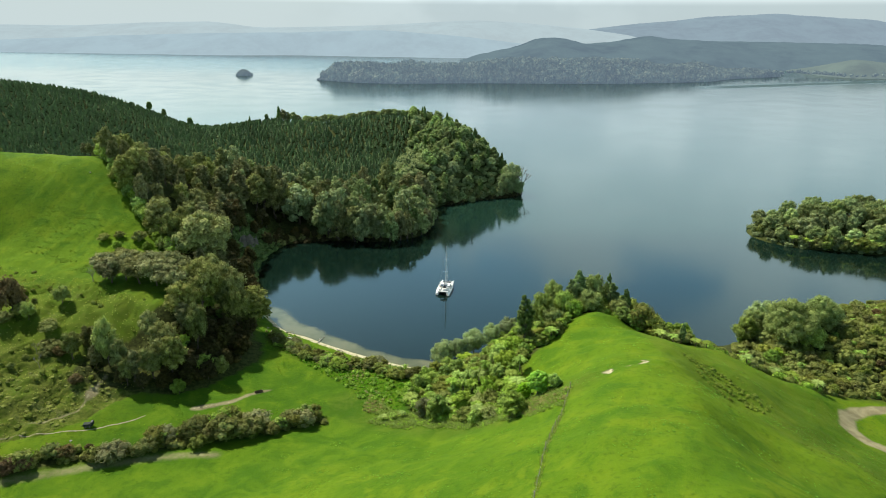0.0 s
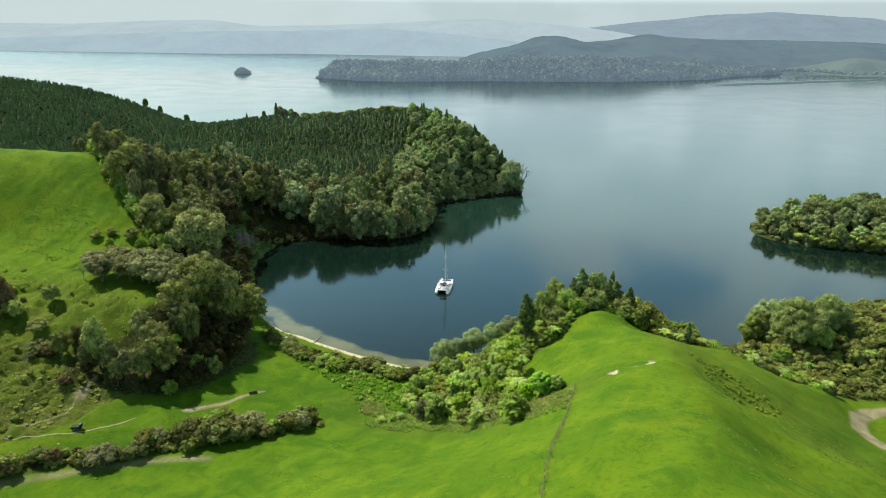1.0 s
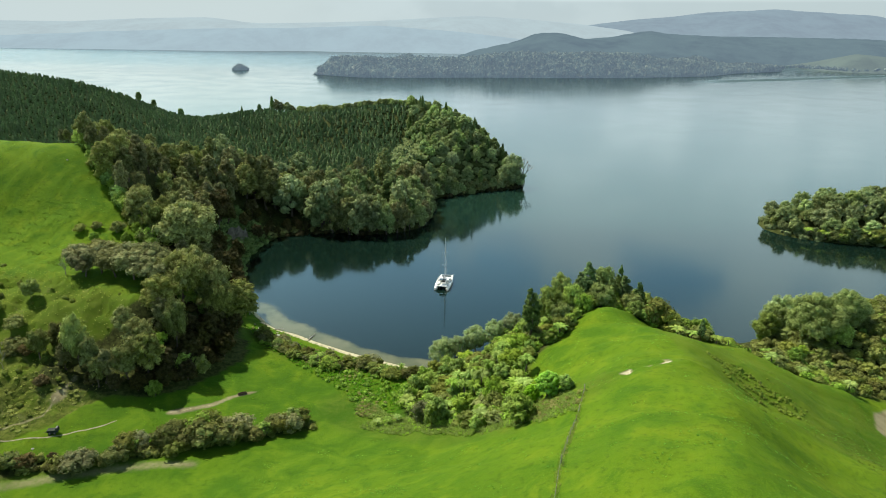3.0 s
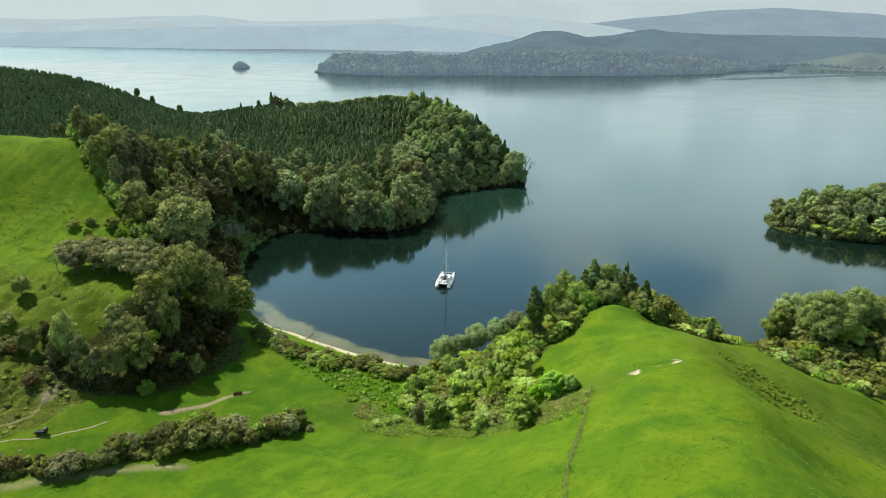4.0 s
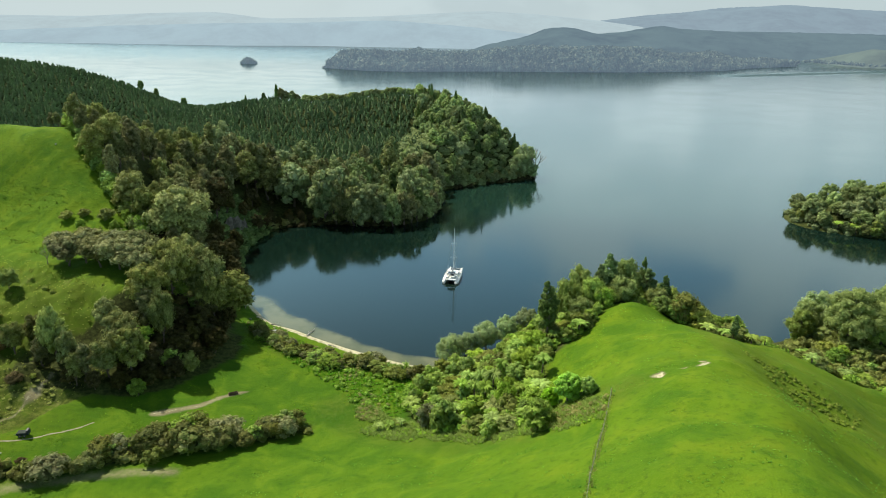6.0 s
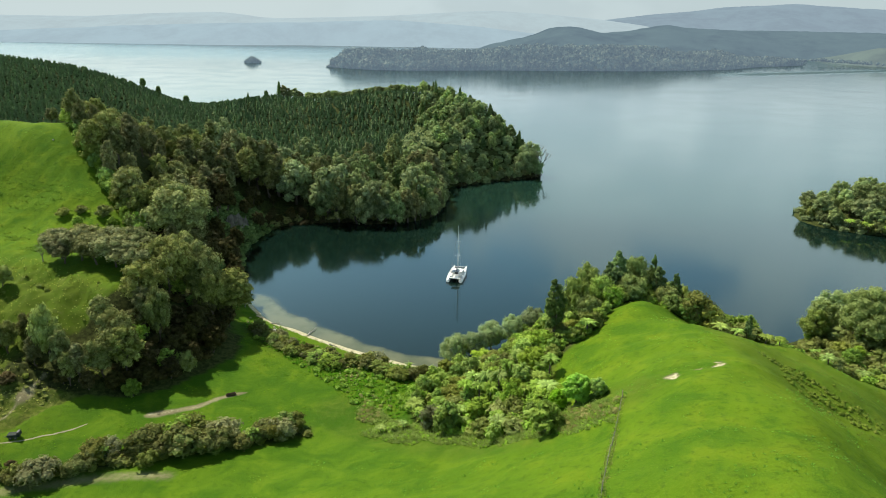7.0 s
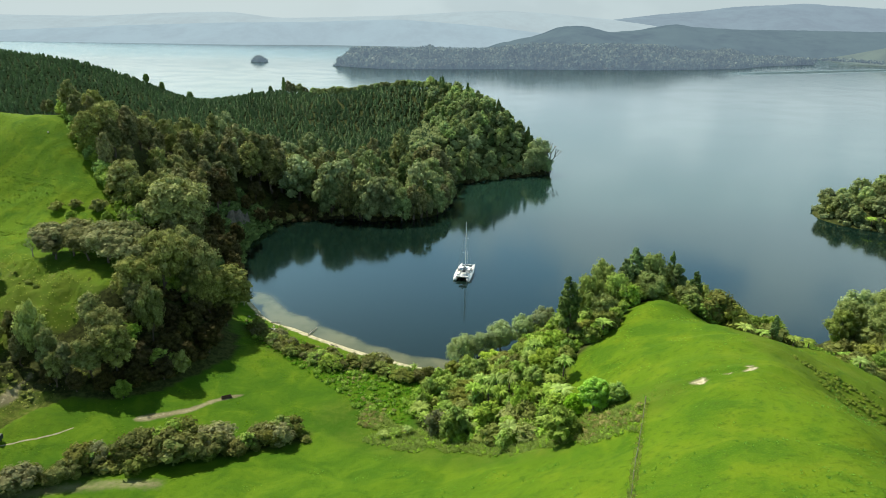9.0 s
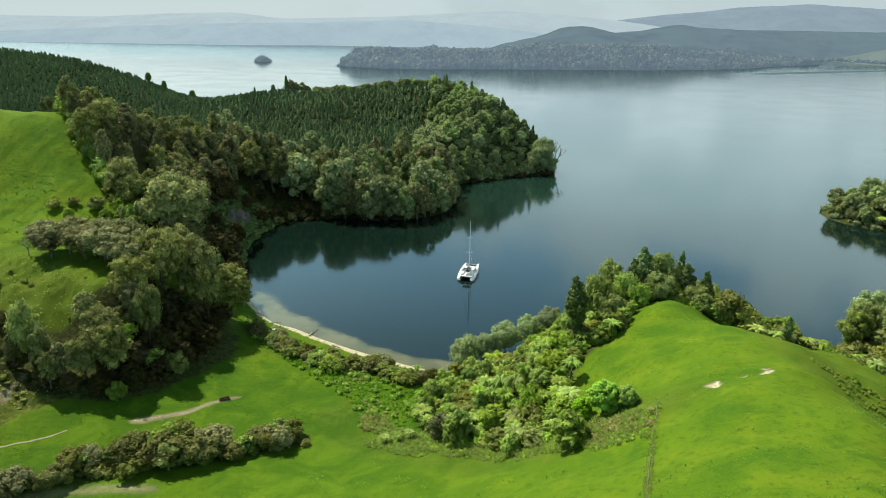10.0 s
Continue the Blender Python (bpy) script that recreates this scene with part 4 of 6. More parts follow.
def fern_build(variant):
    rng, root = np.random.RandomState(90 + variant), new("tree_fern")
    verts, faces, base = [], [], 0
    for n in range(22):
        a, l = n * 2.39996 + rng.uniform(-0.2, 0.2), rng.uniform(1.9, 2.7)
        rise, u = rng.uniform(0.15, 0.9), np.linspace(0, 1, 7)
        w = 0.34 * np.sin(np.clip(u * 1.05 + 0.08, 0, 1) * math.pi) ** 0.7
        rad, z = l * u * 0.93, 2.9 + rise * np.sin(u * 2.2) - 0.75 * u ** 2.2 * (1.2 - rise * 0.3)
        out, side = np.array([math.cos(a), math.sin(a), 0]), np.array([-math.sin(a), math.cos(a), 0])
        mid = out * rad[:, None] + np.array([0, 0, 1.0]) * z[:, None]
        left, right = (mid + s * side * w[:, None] - np.array([0, 0, 0.5]) * w[:, None] for s in (-1, 1))
        verts.append(np.concatenate([mid, left, right]))
        k = np.arange(6)
        faces += [np.stack([k, k + 1, k + 8, k + 7], 1) + base, np.stack([k + 14, k + 15, k + 1, k], 1) + base]
        base += 21
    put_mesh("fronds", mesh_of("fronds", np.concatenate(verts), np.concatenate(faces), FERN), root)
    bm = rod(rod(bmesh.new(), (0, 0, -0.6), (0.05, 0, 1.6), 0.19, 0.15), (0.05, 0, 1.6), (0, 0, 2.95), 0.15, 0.20)
    part("trunk", bm, BARK, root)
    return root


kind("fern", "tree_fern", "tree fern", "tree fern with a wide rosette of light green fronds", 3.4, fern_build)
KINDS["fern"]["variants"] = 3


def conifer_mesh(name, seed, mat, tall, wide, tiers, count):
    rng = np.random.RandomState(seed)
    u = rng.uniform(0, 1, count) ** 0.75
    z = tall * (0.10 + 0.9 * (1 - u))
    a = rng.uniform(0, 2 * math.pi, count)
    r = wide * (0.10 + 0.9 * u) * (0.75 + 0.3 * np.sin(z * tiers / tall * 2 * math.pi + a * 2)) * rng.uniform(0.55, 1.05, count)
    place = np.stack([np.cos(a) * r, np.sin(a) * r, z], 1)
    v, f = sprays(rng, place, np.stack([np.cos(a), np.sin(a), np.full(count, 0.5)], 1), tall * 0.032, 1.5)
    s, t = BALL
    heart = s * np.array([wide * 0.55, wide * 0.55, tall * 0.45]) * (1 + rng.uniform(-0.2, 0.1, len(s)))[:, None] + np.array([0, 0, tall * 0.46])
    heart[:, :2] *= np.clip(1.35 - heart[:, 2:] / tall * 1.3, 0.1, 1)
    return mesh_of(name, np.concatenate([v, heart]), [f, t + len(v)], mat)


def conifer_build(variant):
    root = new("conifer")
    put_mesh("crown", conifer_mesh("crown", 50 + variant, FIR, 10.0, 2.0 + 0.25 * variant, 9, 1100), root)
    part("trunk", rod(bmesh.new(), (0, 0, -0.6), (0, 0, 9.2), 0.26, 0.04), BARK, root)
    return root


kind("conifer", "conifer", "tree", "slim dark green conifer standing above the bush", 10.0, conifer_build)
KINDS["conifer"]["variants"] = 3


def bare_build(variant):
    """A leafless, finely branched tree."""
    rng, root = random.Random(70 + variant), new("bare_tree")
    bm = bmesh.new()

    def grow(a, way, length, thick, level):
        b = a + way * length
        rod(bm, a, b, thick, thick * 0.6, 5 if level < 2 else 3)
        if level < 4:
            for _ in range(3 if level else 4):
                turn = Vector((rng.uniform(-1, 1), rng.uniform(-1, 1), rng.uniform(-0.2, 0.9)))
                grow(b, (way + turn * 0.75).normalized(), length * rng.uniform(0.6, 0.8), thick * 0.55, level + 1)

    grow(Vector((0, 0, -0.5)), Vector((0.05, 0, 1)), 3.2, 0.28, 0)
    part("branch_crown", bm, PALE_BARK, root)
    return root


kind("bare", "bare_tree", "tree", "pale leafless tree with fine spreading branches", 8.5, bare_build)
KINDS["bare"]["variants"] = 1


def flax_build(variant):
    rng, root = np.random.RandomState(130 + variant), new("flax_clump")
    count = 46
    a, l, lean = rng.uniform(0, 6.28, count), rng.uniform(1.1, 1.9, count), rng.uniform(0.15, 0.9, count)
    out, side = np.stack([np.cos(a), np.sin(a), 0 * a], 1), np.stack([-np.sin(a), np.cos(a), 0 * a], 1)
    up_ = np.array([0, 0, 1.0])
    foot, mid = out * 0.12, out * (l * lean * 0.5)[:, None] + up_ * (l * 0.75)[:, None]
    tip = out * (l * lean * 1.15)[:, None] + up_ * (l * (0.95 - 0.35 * lean))[:, None]
    v = np.stack([foot - side * 0.05, foot + side * 0.05, mid + side * 0.07, mid - side * 0.07, tip], 1).reshape(-1, 3)
    k = np.arange(count)[:, None] * 5
    put_mesh("foliage", mesh_of("foliage", v, [k + np.array([[0, 1, 2, 3]]), k + np.array([[3, 2, 4]])], GREEN), root)
    return root


kind("flax", "flax_clump", "flax", "spiky green flax clump near the beach", 1.7, flax_build)
KINDS["flax"]["variants"] = 2

rng_plant = random.Random(11)
TAKEN = []


def plant(key, x, y, tall, group="", wide=1.0):
    """Stand one plant of a kind, that tall, on the ground."""
    k = KINDS[key]
    s = tall / k["tall"]
    z = max(float(ground_z(x, y)), -0.25) - 0.1
    m = Matrix.LocRotScale((x, y, z), Euler((rng_plant.uniform(-0.05, 0.05), rng_plant.uniform(-0.05, 0.05), rng_plant.uniform(0, 6.28))), (s * wide, s * wide, s))
    if len(k["made"]) < k["variants"]:
        ob = k["build"](len(k["made"]))
        ob.matrix_basis = m
        tagged(ob, k["label"], k["category"], group)
        k["made"].append(ob)
    else:
        src = k["made"][rng_plant.randrange(k["variants"])]
        keep, src.scale = tuple(src.scale), (1, 1, 1)
        ob = copy_thing(src, m)
        src.scale = keep
        tagged(ob, group=group)
    TAKEN.append((x, y))
    return ob


def scatter(ring, gap, choose, group, seed, limit=400, spread_=(0.8, 1.3)):
    """Plants of mixed kinds at random in a ring, at least a gap apart."""
    rng, ring_ = random.Random(seed), np.array(ring, float)
    lo, hi, here = ring_.min(0), ring_.max(0), []
    for _ in range(limit * 14):
        if len(here) >= limit:
            break
        x, y = rng.uniform(lo[0], hi[0]), rng.uniform(lo[1], hi[1])
        if not inside(np.array(x), np.array(y), ring) or any((x - a) ** 2 + (y - b) ** 2 < gap * gap for a, b in here):
            continue
        if any((x - a) ** 2 + (y - b) ** 2 < (gap * 0.7) ** 2 for a, b in TAKEN[:60]):
            continue
        if ground_z(x, y) < 0.2:
            continue
        here.append((x, y))
        got = choose(rng, x, y)
        if got:
            plant(got[0], x, y, got[1], group, rng.uniform(*spread_))
    return here


# ---- planting ----
def wood(a, b):
    """A chooser: mostly the first kind, in that range of heights."""
    def choose(rng, x, y):
        pick, total = rng.random(), 0.0
        for key, share, low, high in (a, *b):
            total += share
            if pick < total:
                return key, rng.uniform(low, high)
        return a[0], rng.uniform(a[2], a[3])
    return choose


# single trees and bushes that stand out
for key, x, y, tall, wide in (
        ("dusky", -97, 282, 20, 1.0), ("dusky", -93, 290, 20, 1.0), ("olive", -88, 297, 19, 1.0), ("dusky", -81, 303, 20, 1.0), ("olive", -74, 307, 19, 1.0), ("umber", -89, 264, 16, 1.0), ("umber", -88, 272, 10, 1.0), ("umber", -90.5, 258, 16, 1.0), ("dusky", -91, 261, 18, 1.0), ("dusky", -90, 252, 17, 1.0), ("dusky", -88, 246, 17, 1.0), ("dusky", -90, 238, 17, 1.0), ("dusky", -90, 270, 17, 1.0), ("dusky", -91, 280, 17, 1.0), ("dusky", -84, 230, 15, 1.0), ("dusky", -80, 222, 13, 1.0),
        ("dome", -80, 212, 20, 1.05), ("dome", -75, 199, 11, 0.8), ("dome", -70, 179, 16, 0.75), ("dome", -66, 186, 17, 0.75), ("dome", -61.5, 182, 14.5, 0.65), ("dome", -66.5, 164, 14.5, 0.5), ("olive", -72.5, 157.5, 11.5, 1.0), ("green", -63.5, 160.2, 4.5, 1.3), ("pale", -59.6, 200, 5.5, 1.0), ("umber", -63, 186, 8, 1.0), ("umber", -62, 172, 7, 1.1), ("umber", -63, 180, 8, 1.1),
        ("terrace", -100, 187, 8, 1.25), ("terrace", -95, 190, 8, 1.3), ("terrace", -86, 187, 9, 1.3), ("terrace", -80, 184, 10, 1.2), ("terrace", -98, 184.5, 7.5, 1.25), ("terrace", -94, 185.5, 8, 1.0), ("terrace", -89, 183, 8, 1.1), ("terrace", -83, 180.5, 8.5, 1.1), ("terrace", -77, 178, 9, 1.1),
        ("olive", -95, 155.5, 8, 0.9), ("hedge", -92.5, 159, 6, 0.65), ("willow", -85.5, 154.8, 13.5, 0.52), ("dusky", -87.6, 152.9, 8, 0.95), ("dusky", -77.5, 150.2, 9.5, 1.0), ("olive", -73.2, 152, 9.5, 0.95), ("olive", -77.5, 161.8, 9, 1.0), ("olive", -81.2, 151.8, 11, 0.75), ("hedge", -101.2, 157.9, 3.2, 1.6), ("russet", -89.6, 146.2, 2.4, 1.3), ("umber", -80, 148.9, 4.5, 1.1), ("umber", -74.5, 148.4, 4.5, 1.2), ("umber", -70.3, 150, 4.5, 1.3), ("umber", -66, 153.4, 5, 1.3), ("umber", -62, 157.5, 5.5, 1.1), ("umber", -59, 163, 6, 1.0), ("umber", -57, 169, 7, 1.0), ("umber", -67, 157, 7, 1.1), ("umber", -62.5, 163, 7, 1.1), ("green", -66.5, 149.8, 4, 1.0), ("scrub", -59.5, 160.5, 5.0, 0.7), ("olive", -78.4, 148.6, 8, 0.7),
        ("russet", -118.7, 170.2, 10, 0.75), ("willow", -106.3, 173.2, 5.2, 1.0), ("willow", -112.1, 166.6, 5.5, 0.9), ("scrub", -114, 168, 3.5, 1.2), ("hedge", -116, 162, 3, 1.2),
        ("scrub", -104, 162, 3.4, 1.2), ("russet", -98, 156, 3, 1.3), ("hedge", -122, 156, 4, 1.2), ("scrub", -128, 166, 5, 1.2), 
        ("russet", -101, 128, 3.6, 1.4), ("scrub", -106, 124, 3.4, 1.4), ("bare", -101, 151, 4, 0.8), ("bare", -104.5, 156, 3.4, 0.8), ("bare", -103, 184, 4.5, 1.0),
        ("scrub", -112, 210, 2.6, 1.2), ("green", -106, 206, 2.8, 1.1), ("scrub", -101, 211, 3.4, 1.2), ("green", -97, 207, 3.4, 1.0), ("scrub", -108, 212, 2.4, 1.2),
        ("hedge", -103, 202, 3.2, 1.1), ("green", -94, 211, 4, 1.0),
        ("podocarp", 19.2, 161, 15, 1.0), ("willow", 27.4, 176, 14.4, 0.62), ("willow", 24.2, 170, 12, 0.6), ("podocarp", 35.4, 180, 14.5, 1.05), ("podocarp", 33.1, 177, 12.2, 1.0),
        ("willow", 39.8, 182, 12, 0.7), ("podocarp", 44.6, 183, 14, 0.55), ("podocarp", 44.5, 180, 10.5, 1.2), ("podocarp", 47.6, 176, 10, 1.0), ("hedge", 51.1, 170, 7.2, 0.85), ("scrub", 53.1, 168, 6.0, 0.8), ("green", 50, 172, 5, 0.9),
        ("fern", 53.9, 163, 2.6, 1.2), ("podocarp", 59, 162, 6.4, 0.8), ("fern", 56.7, 161.4, 2.3, 1.2), ("fern", 61.5, 158.5, 2.1, 1.3), ("fern", 64, 158, 1.9, 1.3), ("willow", 30, 172, 9, 0.8), ("green", 21, 172, 8, 1.0),
        ("green", 12.8, 121.6, 5.4, 1.15), ("bright", 5.4, 128.8, 3.6, 0.85), ("green", -2.2, 138.8, 6, 0.9), ("bright", -3.4, 138, 5.4, 0.7), ("silver", -5.6, 141.2, 5, 0.9), ("green", 3.2, 140.9, 4.6, 1.1), ("bright", 8.6, 139, 6.4, 0.6),
        ("fern", 4.5, 150, 5.2, 0.7), ("fern", 2.4, 152, 5, 0.65), ("fern", 7.1, 149, 5, 0.7), ("fern", 0.7, 150, 4.6, 0.75), ("fern", 5.4, 146.2, 4.4, 0.75), ("fern", 3.2, 147.8, 4.6, 0.7), ("fern", 8.6, 151.6, 5, 0.65), ("fern", 11, 154, 4.6, 0.7), ("fern", 13, 157, 4.4, 0.7), ("fern", 16.5, 147, 4.4, 0.75), ("fern", -13, 141.9, 1.5, 1.25), ("fern", -11, 142.6, 1.5, 1.25), ("fern", -15.2, 141.4, 1.5, 1.25),
        ("vivid", 18.4, 127.4, 5.6, 1.05), ("green", 21.4, 126.2, 3.2, 1.0), ("vivid", 15.8, 129.2, 4.2, 0.95),
        ("pale", -2.5, 175, 7.5, 1.0), ("pale", 2.5, 178.5, 7, 1.0), ("pale", 7, 182, 8.5, 1.0), ("pale", 12, 184, 9, 1.0), ("pale", 17, 185, 9, 1.0),
        ("greatwillow", 96.5, 182, 15.5, 1.15), ("greatwillow", 107.5, 187, 12, 1.1), ("willow", 101, 178, 8, 1.0), ("willow", 88, 190, 9, 0.9), ("pale", 97, 199, 11, 1.1), ("willow", 92, 195, 10, 0.9),
        ("bare", 39, 391, 16, 1.2), ("pale", 34, 393, 15, 1.0), ("pale", 31, 386, 13, 1.0), ("pale", 37, 389, 9, 1.1)):
    plant(key, x, y, tall, wide=wide)

beach_mix = wood(("olive", 0.5, 9, 14), [("dusky", 0.35, 9, 14), ("green", 0.15, 4, 7)])
tall_wood = wood(("dusky", 0.5, 10, 14.5), [("olive", 0.5, 9, 14)])
# shade-coloured trees go where the cove and beach woods stand darkest
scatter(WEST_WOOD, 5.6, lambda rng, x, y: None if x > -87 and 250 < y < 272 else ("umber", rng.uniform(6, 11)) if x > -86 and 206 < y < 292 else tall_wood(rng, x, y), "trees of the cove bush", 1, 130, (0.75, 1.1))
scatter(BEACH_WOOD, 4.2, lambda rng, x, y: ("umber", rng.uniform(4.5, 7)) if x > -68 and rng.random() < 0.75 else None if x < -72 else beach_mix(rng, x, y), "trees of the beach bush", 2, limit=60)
head_tip = wood(("headgreen", 0.34, 5.5, 9), [("headolive", 0.28, 6, 10), ("pale", 0.14, 7, 10), ("headbright", 0.14, 4.5, 7), ("column", 0.10, 8, 11)])
head_mix = wood(("headolive", 0.42, 9, 20), [("headdusky", 0.26, 9, 21), ("pale", 0.07, 8, 12), ("headgreen", 0.06, 6, 10), ("headbright", 0.04, 5, 7), ("column", 0.11, 9, 16)])
tall_cove = wood(("headolive", 0.5, 15, 23), [("headdusky", 0.5, 15, 24)])
scatter(HEAD_WOOD, 5.4, lambda rng, x, y: head_tip(rng, x, y) if x > -14 else ("umber", rng.uniform(3.5, 6)) if x < -60 and y < 300 else tall_cove(rng, x, y) if x < -34 and y < 318 else head_mix(rng, x, y), "trees of the headland", 3, 180, (0.75, 1.1))
scatter(HEAD_BUSH, 3.4, wood(("headgreen", 0.50, 5, 8), [("headbright", 0.26, 4, 6), ("conifer", 0.12, 7, 10), ("headolive", 0.12, 6, 9)]), "trees of the headland", 4, limit=150)
scatter([(-138, 250), (-130, 249), (-128, 262), (-138, 268)], 4, wood(("dusky", 0.7, 4, 6), [("olive", 0.3, 4, 6)]), "trees behind the pasture", 5, limit=10)
scatter([(-235, 254), (-172, 250), (-172, 268), (-235, 275)], 5, wood(("scrub", 0.7, 1.5, 2.4), [("hedge", 0.3, 1.5, 2.6)]), "scrub behind the pasture", 6, limit=40)
for key, x, tall, wide in (("conifer", -134, 5.5, 1.3), ("column", -123, 5, 1.2), ("conifer", -114.5, 10, 1.3), ("headdusky", -112, 9, 1.2), ("headdusky", -109.5, 7.5, 1.3), ("headolive", -105.5, 7.5, 1.5), ("headdusky", -102, 6, 1.4), ("headgreen", -96, 5.5, 1.3),
                           ("headgreen", -62, 4, 1.2), ("headbright", -52, 4.2, 1.2), ("headbright", -46, 4.4, 1.2), ("headgreen", -40, 4.6, 1.2), ("column", -32, 6.5, 1.1), ("column", -24, 6, 1.1)):
    plant(key, x, 451 - 0.12 * max(0, x + 60), tall, "trees of the headland ridge", wide)
for x, y, tall in ((-213, 482, 8), (-205, 486, 7), (-189, 492, 9), (-184, 492, 6)):
    plant("column", x, y, tall, "trees of the headland ridge", 1.3)
for x, y in along([(-98, 450), (-60, 447), (-30, 439)], 2.6):
    plant(rng_plant.choice(("headbright", "headbright", "headgreen")), x, y + rng_plant.uniform(-1.5, 1.5), rng_plant.uniform(4.5, 6.5), "trees of the headland ridge", 1.1)
for x, y in along([(-24, 436), (4, 420), (20, 408), (30, 401)], 2.3):
    plant("column", x + rng_plant.uniform(-1.5, 1.5), y + rng_plant.uniform(-2, 2), rng_plant.uniform(4, 7.5), "trees of the headland ridge", 0.75)
for x, y, tall in ((-14, 434, 9), (-6, 428, 8), (1, 422, 10), (7, 418, 8.5), (12, 412, 10), (18, 408, 9), (24, 403, 10), (28, 400, 8), (-20, 436, 7)):
    plant("column", x, y, tall * 0.8, "trees of the headland ridge", 0.8)
scatter([(-140, 122), (-98, 130), (-86, 146), (-94, 160), (-98, 176), (-124, 192), (-150, 200)], 4.2, wood(("scrub", 0.45, 0.9, 2.2), [("hedge", 0.3, 0.9, 2.4), ("russet", 0.2, 0.9, 2.0)]), "bushes of the rough slope", 12, limit=26)
for x, y in along([(-127, 247), (-118, 237), (-108, 227.5), (-97, 216), (-90, 208)], 1.5):
    plant(rng_plant.choice(("green", "bright", "green", "scrub")), x + rng_plant.uniform(-1.2, 1.2), y + rng_plant.uniform(-0.8, 1.2), rng_plant.uniform(2.8, 5.8), "leafy fringe of the cove bush", 0.95)
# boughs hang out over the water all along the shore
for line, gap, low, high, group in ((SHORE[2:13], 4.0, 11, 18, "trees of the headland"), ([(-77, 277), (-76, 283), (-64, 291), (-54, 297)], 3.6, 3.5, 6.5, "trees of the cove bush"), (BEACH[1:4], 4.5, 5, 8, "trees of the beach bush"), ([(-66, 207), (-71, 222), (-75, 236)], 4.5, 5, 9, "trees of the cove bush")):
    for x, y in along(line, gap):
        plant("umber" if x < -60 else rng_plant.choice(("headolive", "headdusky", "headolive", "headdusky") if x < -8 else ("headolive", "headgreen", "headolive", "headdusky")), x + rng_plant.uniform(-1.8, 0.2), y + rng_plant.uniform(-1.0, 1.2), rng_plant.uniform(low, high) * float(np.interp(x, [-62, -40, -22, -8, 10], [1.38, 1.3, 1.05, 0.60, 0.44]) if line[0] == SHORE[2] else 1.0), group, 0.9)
for x, y in along(ISLAND_SHORE[0:6], 3.6):
    plant(rng_plant.choice(("island", "island", "scrub")), x + rng_plant.uniform(1.0, 3.0), y + rng_plant.uniform(0.0, 2.0), rng_plant.uniform(3.5, 7), "trees of the island", 0.9)


def knoll_choice(rng, x, y):
    r = rng.random()
    if x > 62:
        return ("scrub", rng.uniform(1.6, 2.6)) if r < 0.5 else ("bright", rng.uniform(2, 3)) if r < 0.75 else ("fern", rng.uniform(2.2, 3))
    if y > 166 and x > 14:
        return ("willow", rng.uniform(5, 7.5)) if r < 0.2 else ("green", rng.uniform(3.5, 6)) if r < 0.7 else ("scrub", rng.uniform(3, 4.5))
    if r < 0.36:
        return "fern", rng.uniform(2.1, 3.2)
    if r < 0.60:
        return "bright", rng.uniform(2.6, 4.8)
    if r < 0.82:
        return "green", rng.uniform(2.8, 5)
    return "scrub", rng.uniform(2.4, 4.0)


spur_edge = wood(("scrub", 0.45, 2, 3.4), [("bright", 0.2, 2, 3.4), ("green", 0.15, 2.5, 4), ("fern", 0.12, 2.0, 2.6)])
spur_inner = wood(("scrub", 0.74, 2, 3.6), [("russet", 0.03, 1.8, 2.8), ("hedge", 0.19, 2.2, 3.6), ("green", 0.04, 2.5, 3.6)])
scatter(KNOLL_BUSH, 2.5, knoll_choice, "bush on the knoll", 7, limit=330)
scatter(SPUR_BUSH, 3.3, lambda rng, x, y: spur_edge(rng, x, y) if x < 92 else spur_inner(rng, x, y), "bush on the far spur", 8, limit=270)
scatter(ISLAND_WOOD, 5.4, wood(("island", 0.6, 7.5, 12), [("headgreen", 0.2, 7, 11), ("headbright", 0.2, 5, 8)]), "trees of the island", 9, limit=90)
for x, y in along([(152, 294.5), (160, 291.5), (171, 289), (188, 286)], 2.6):
    plant("fern", x + rng_plant.uniform(-1, 1), y + rng_plant.uniform(-1, 1.5), rng_plant.uniform(3, 5), "ferns of the island")
for x, y in along(HEDGE, 1.15):
    if rng_plant.random() < (0.3 if x < -74 else 0.08):
        continue
    plant(rng_plant.choice(("russet", "scrub", "hedge") if x < -74 else ("hedge", "hedge", "hedge", "scrub", "green", "silver") if x < -52 else ("hedge", "hedge", "silver", "scrub", "green")), x + rng_plant.uniform(-1.6, 1.6), y + rng_plant.uniform(-2.4, 4.2 if x > -66 else 3.2), (rng_plant.uniform(0.9, 2.9) + 2.4 * float(lattice_noise(x, y, 8, 5)) ** 1.6) * (0.85 if x < -74 else 1.2), "bushes of the hedge", 1.2)
for x, y in along(BEACH_SCRUB, 0.62):
    wide_ = np.interp(x, [-53, -36, -22, -10], [1.6, 2.4, 3.6, 4.0])
    plant(rng_plant.choice(("shrub", "scrub", "scrub", "flax", "hedge", "hedge", "silver")), x + rng_plant.uniform(-1.2, 1.2), y + rng_plant.uniform(-wide_, wide_), rng_plant.uniform(1.3, 2.7), "shrubs behind the beach", 1.2)


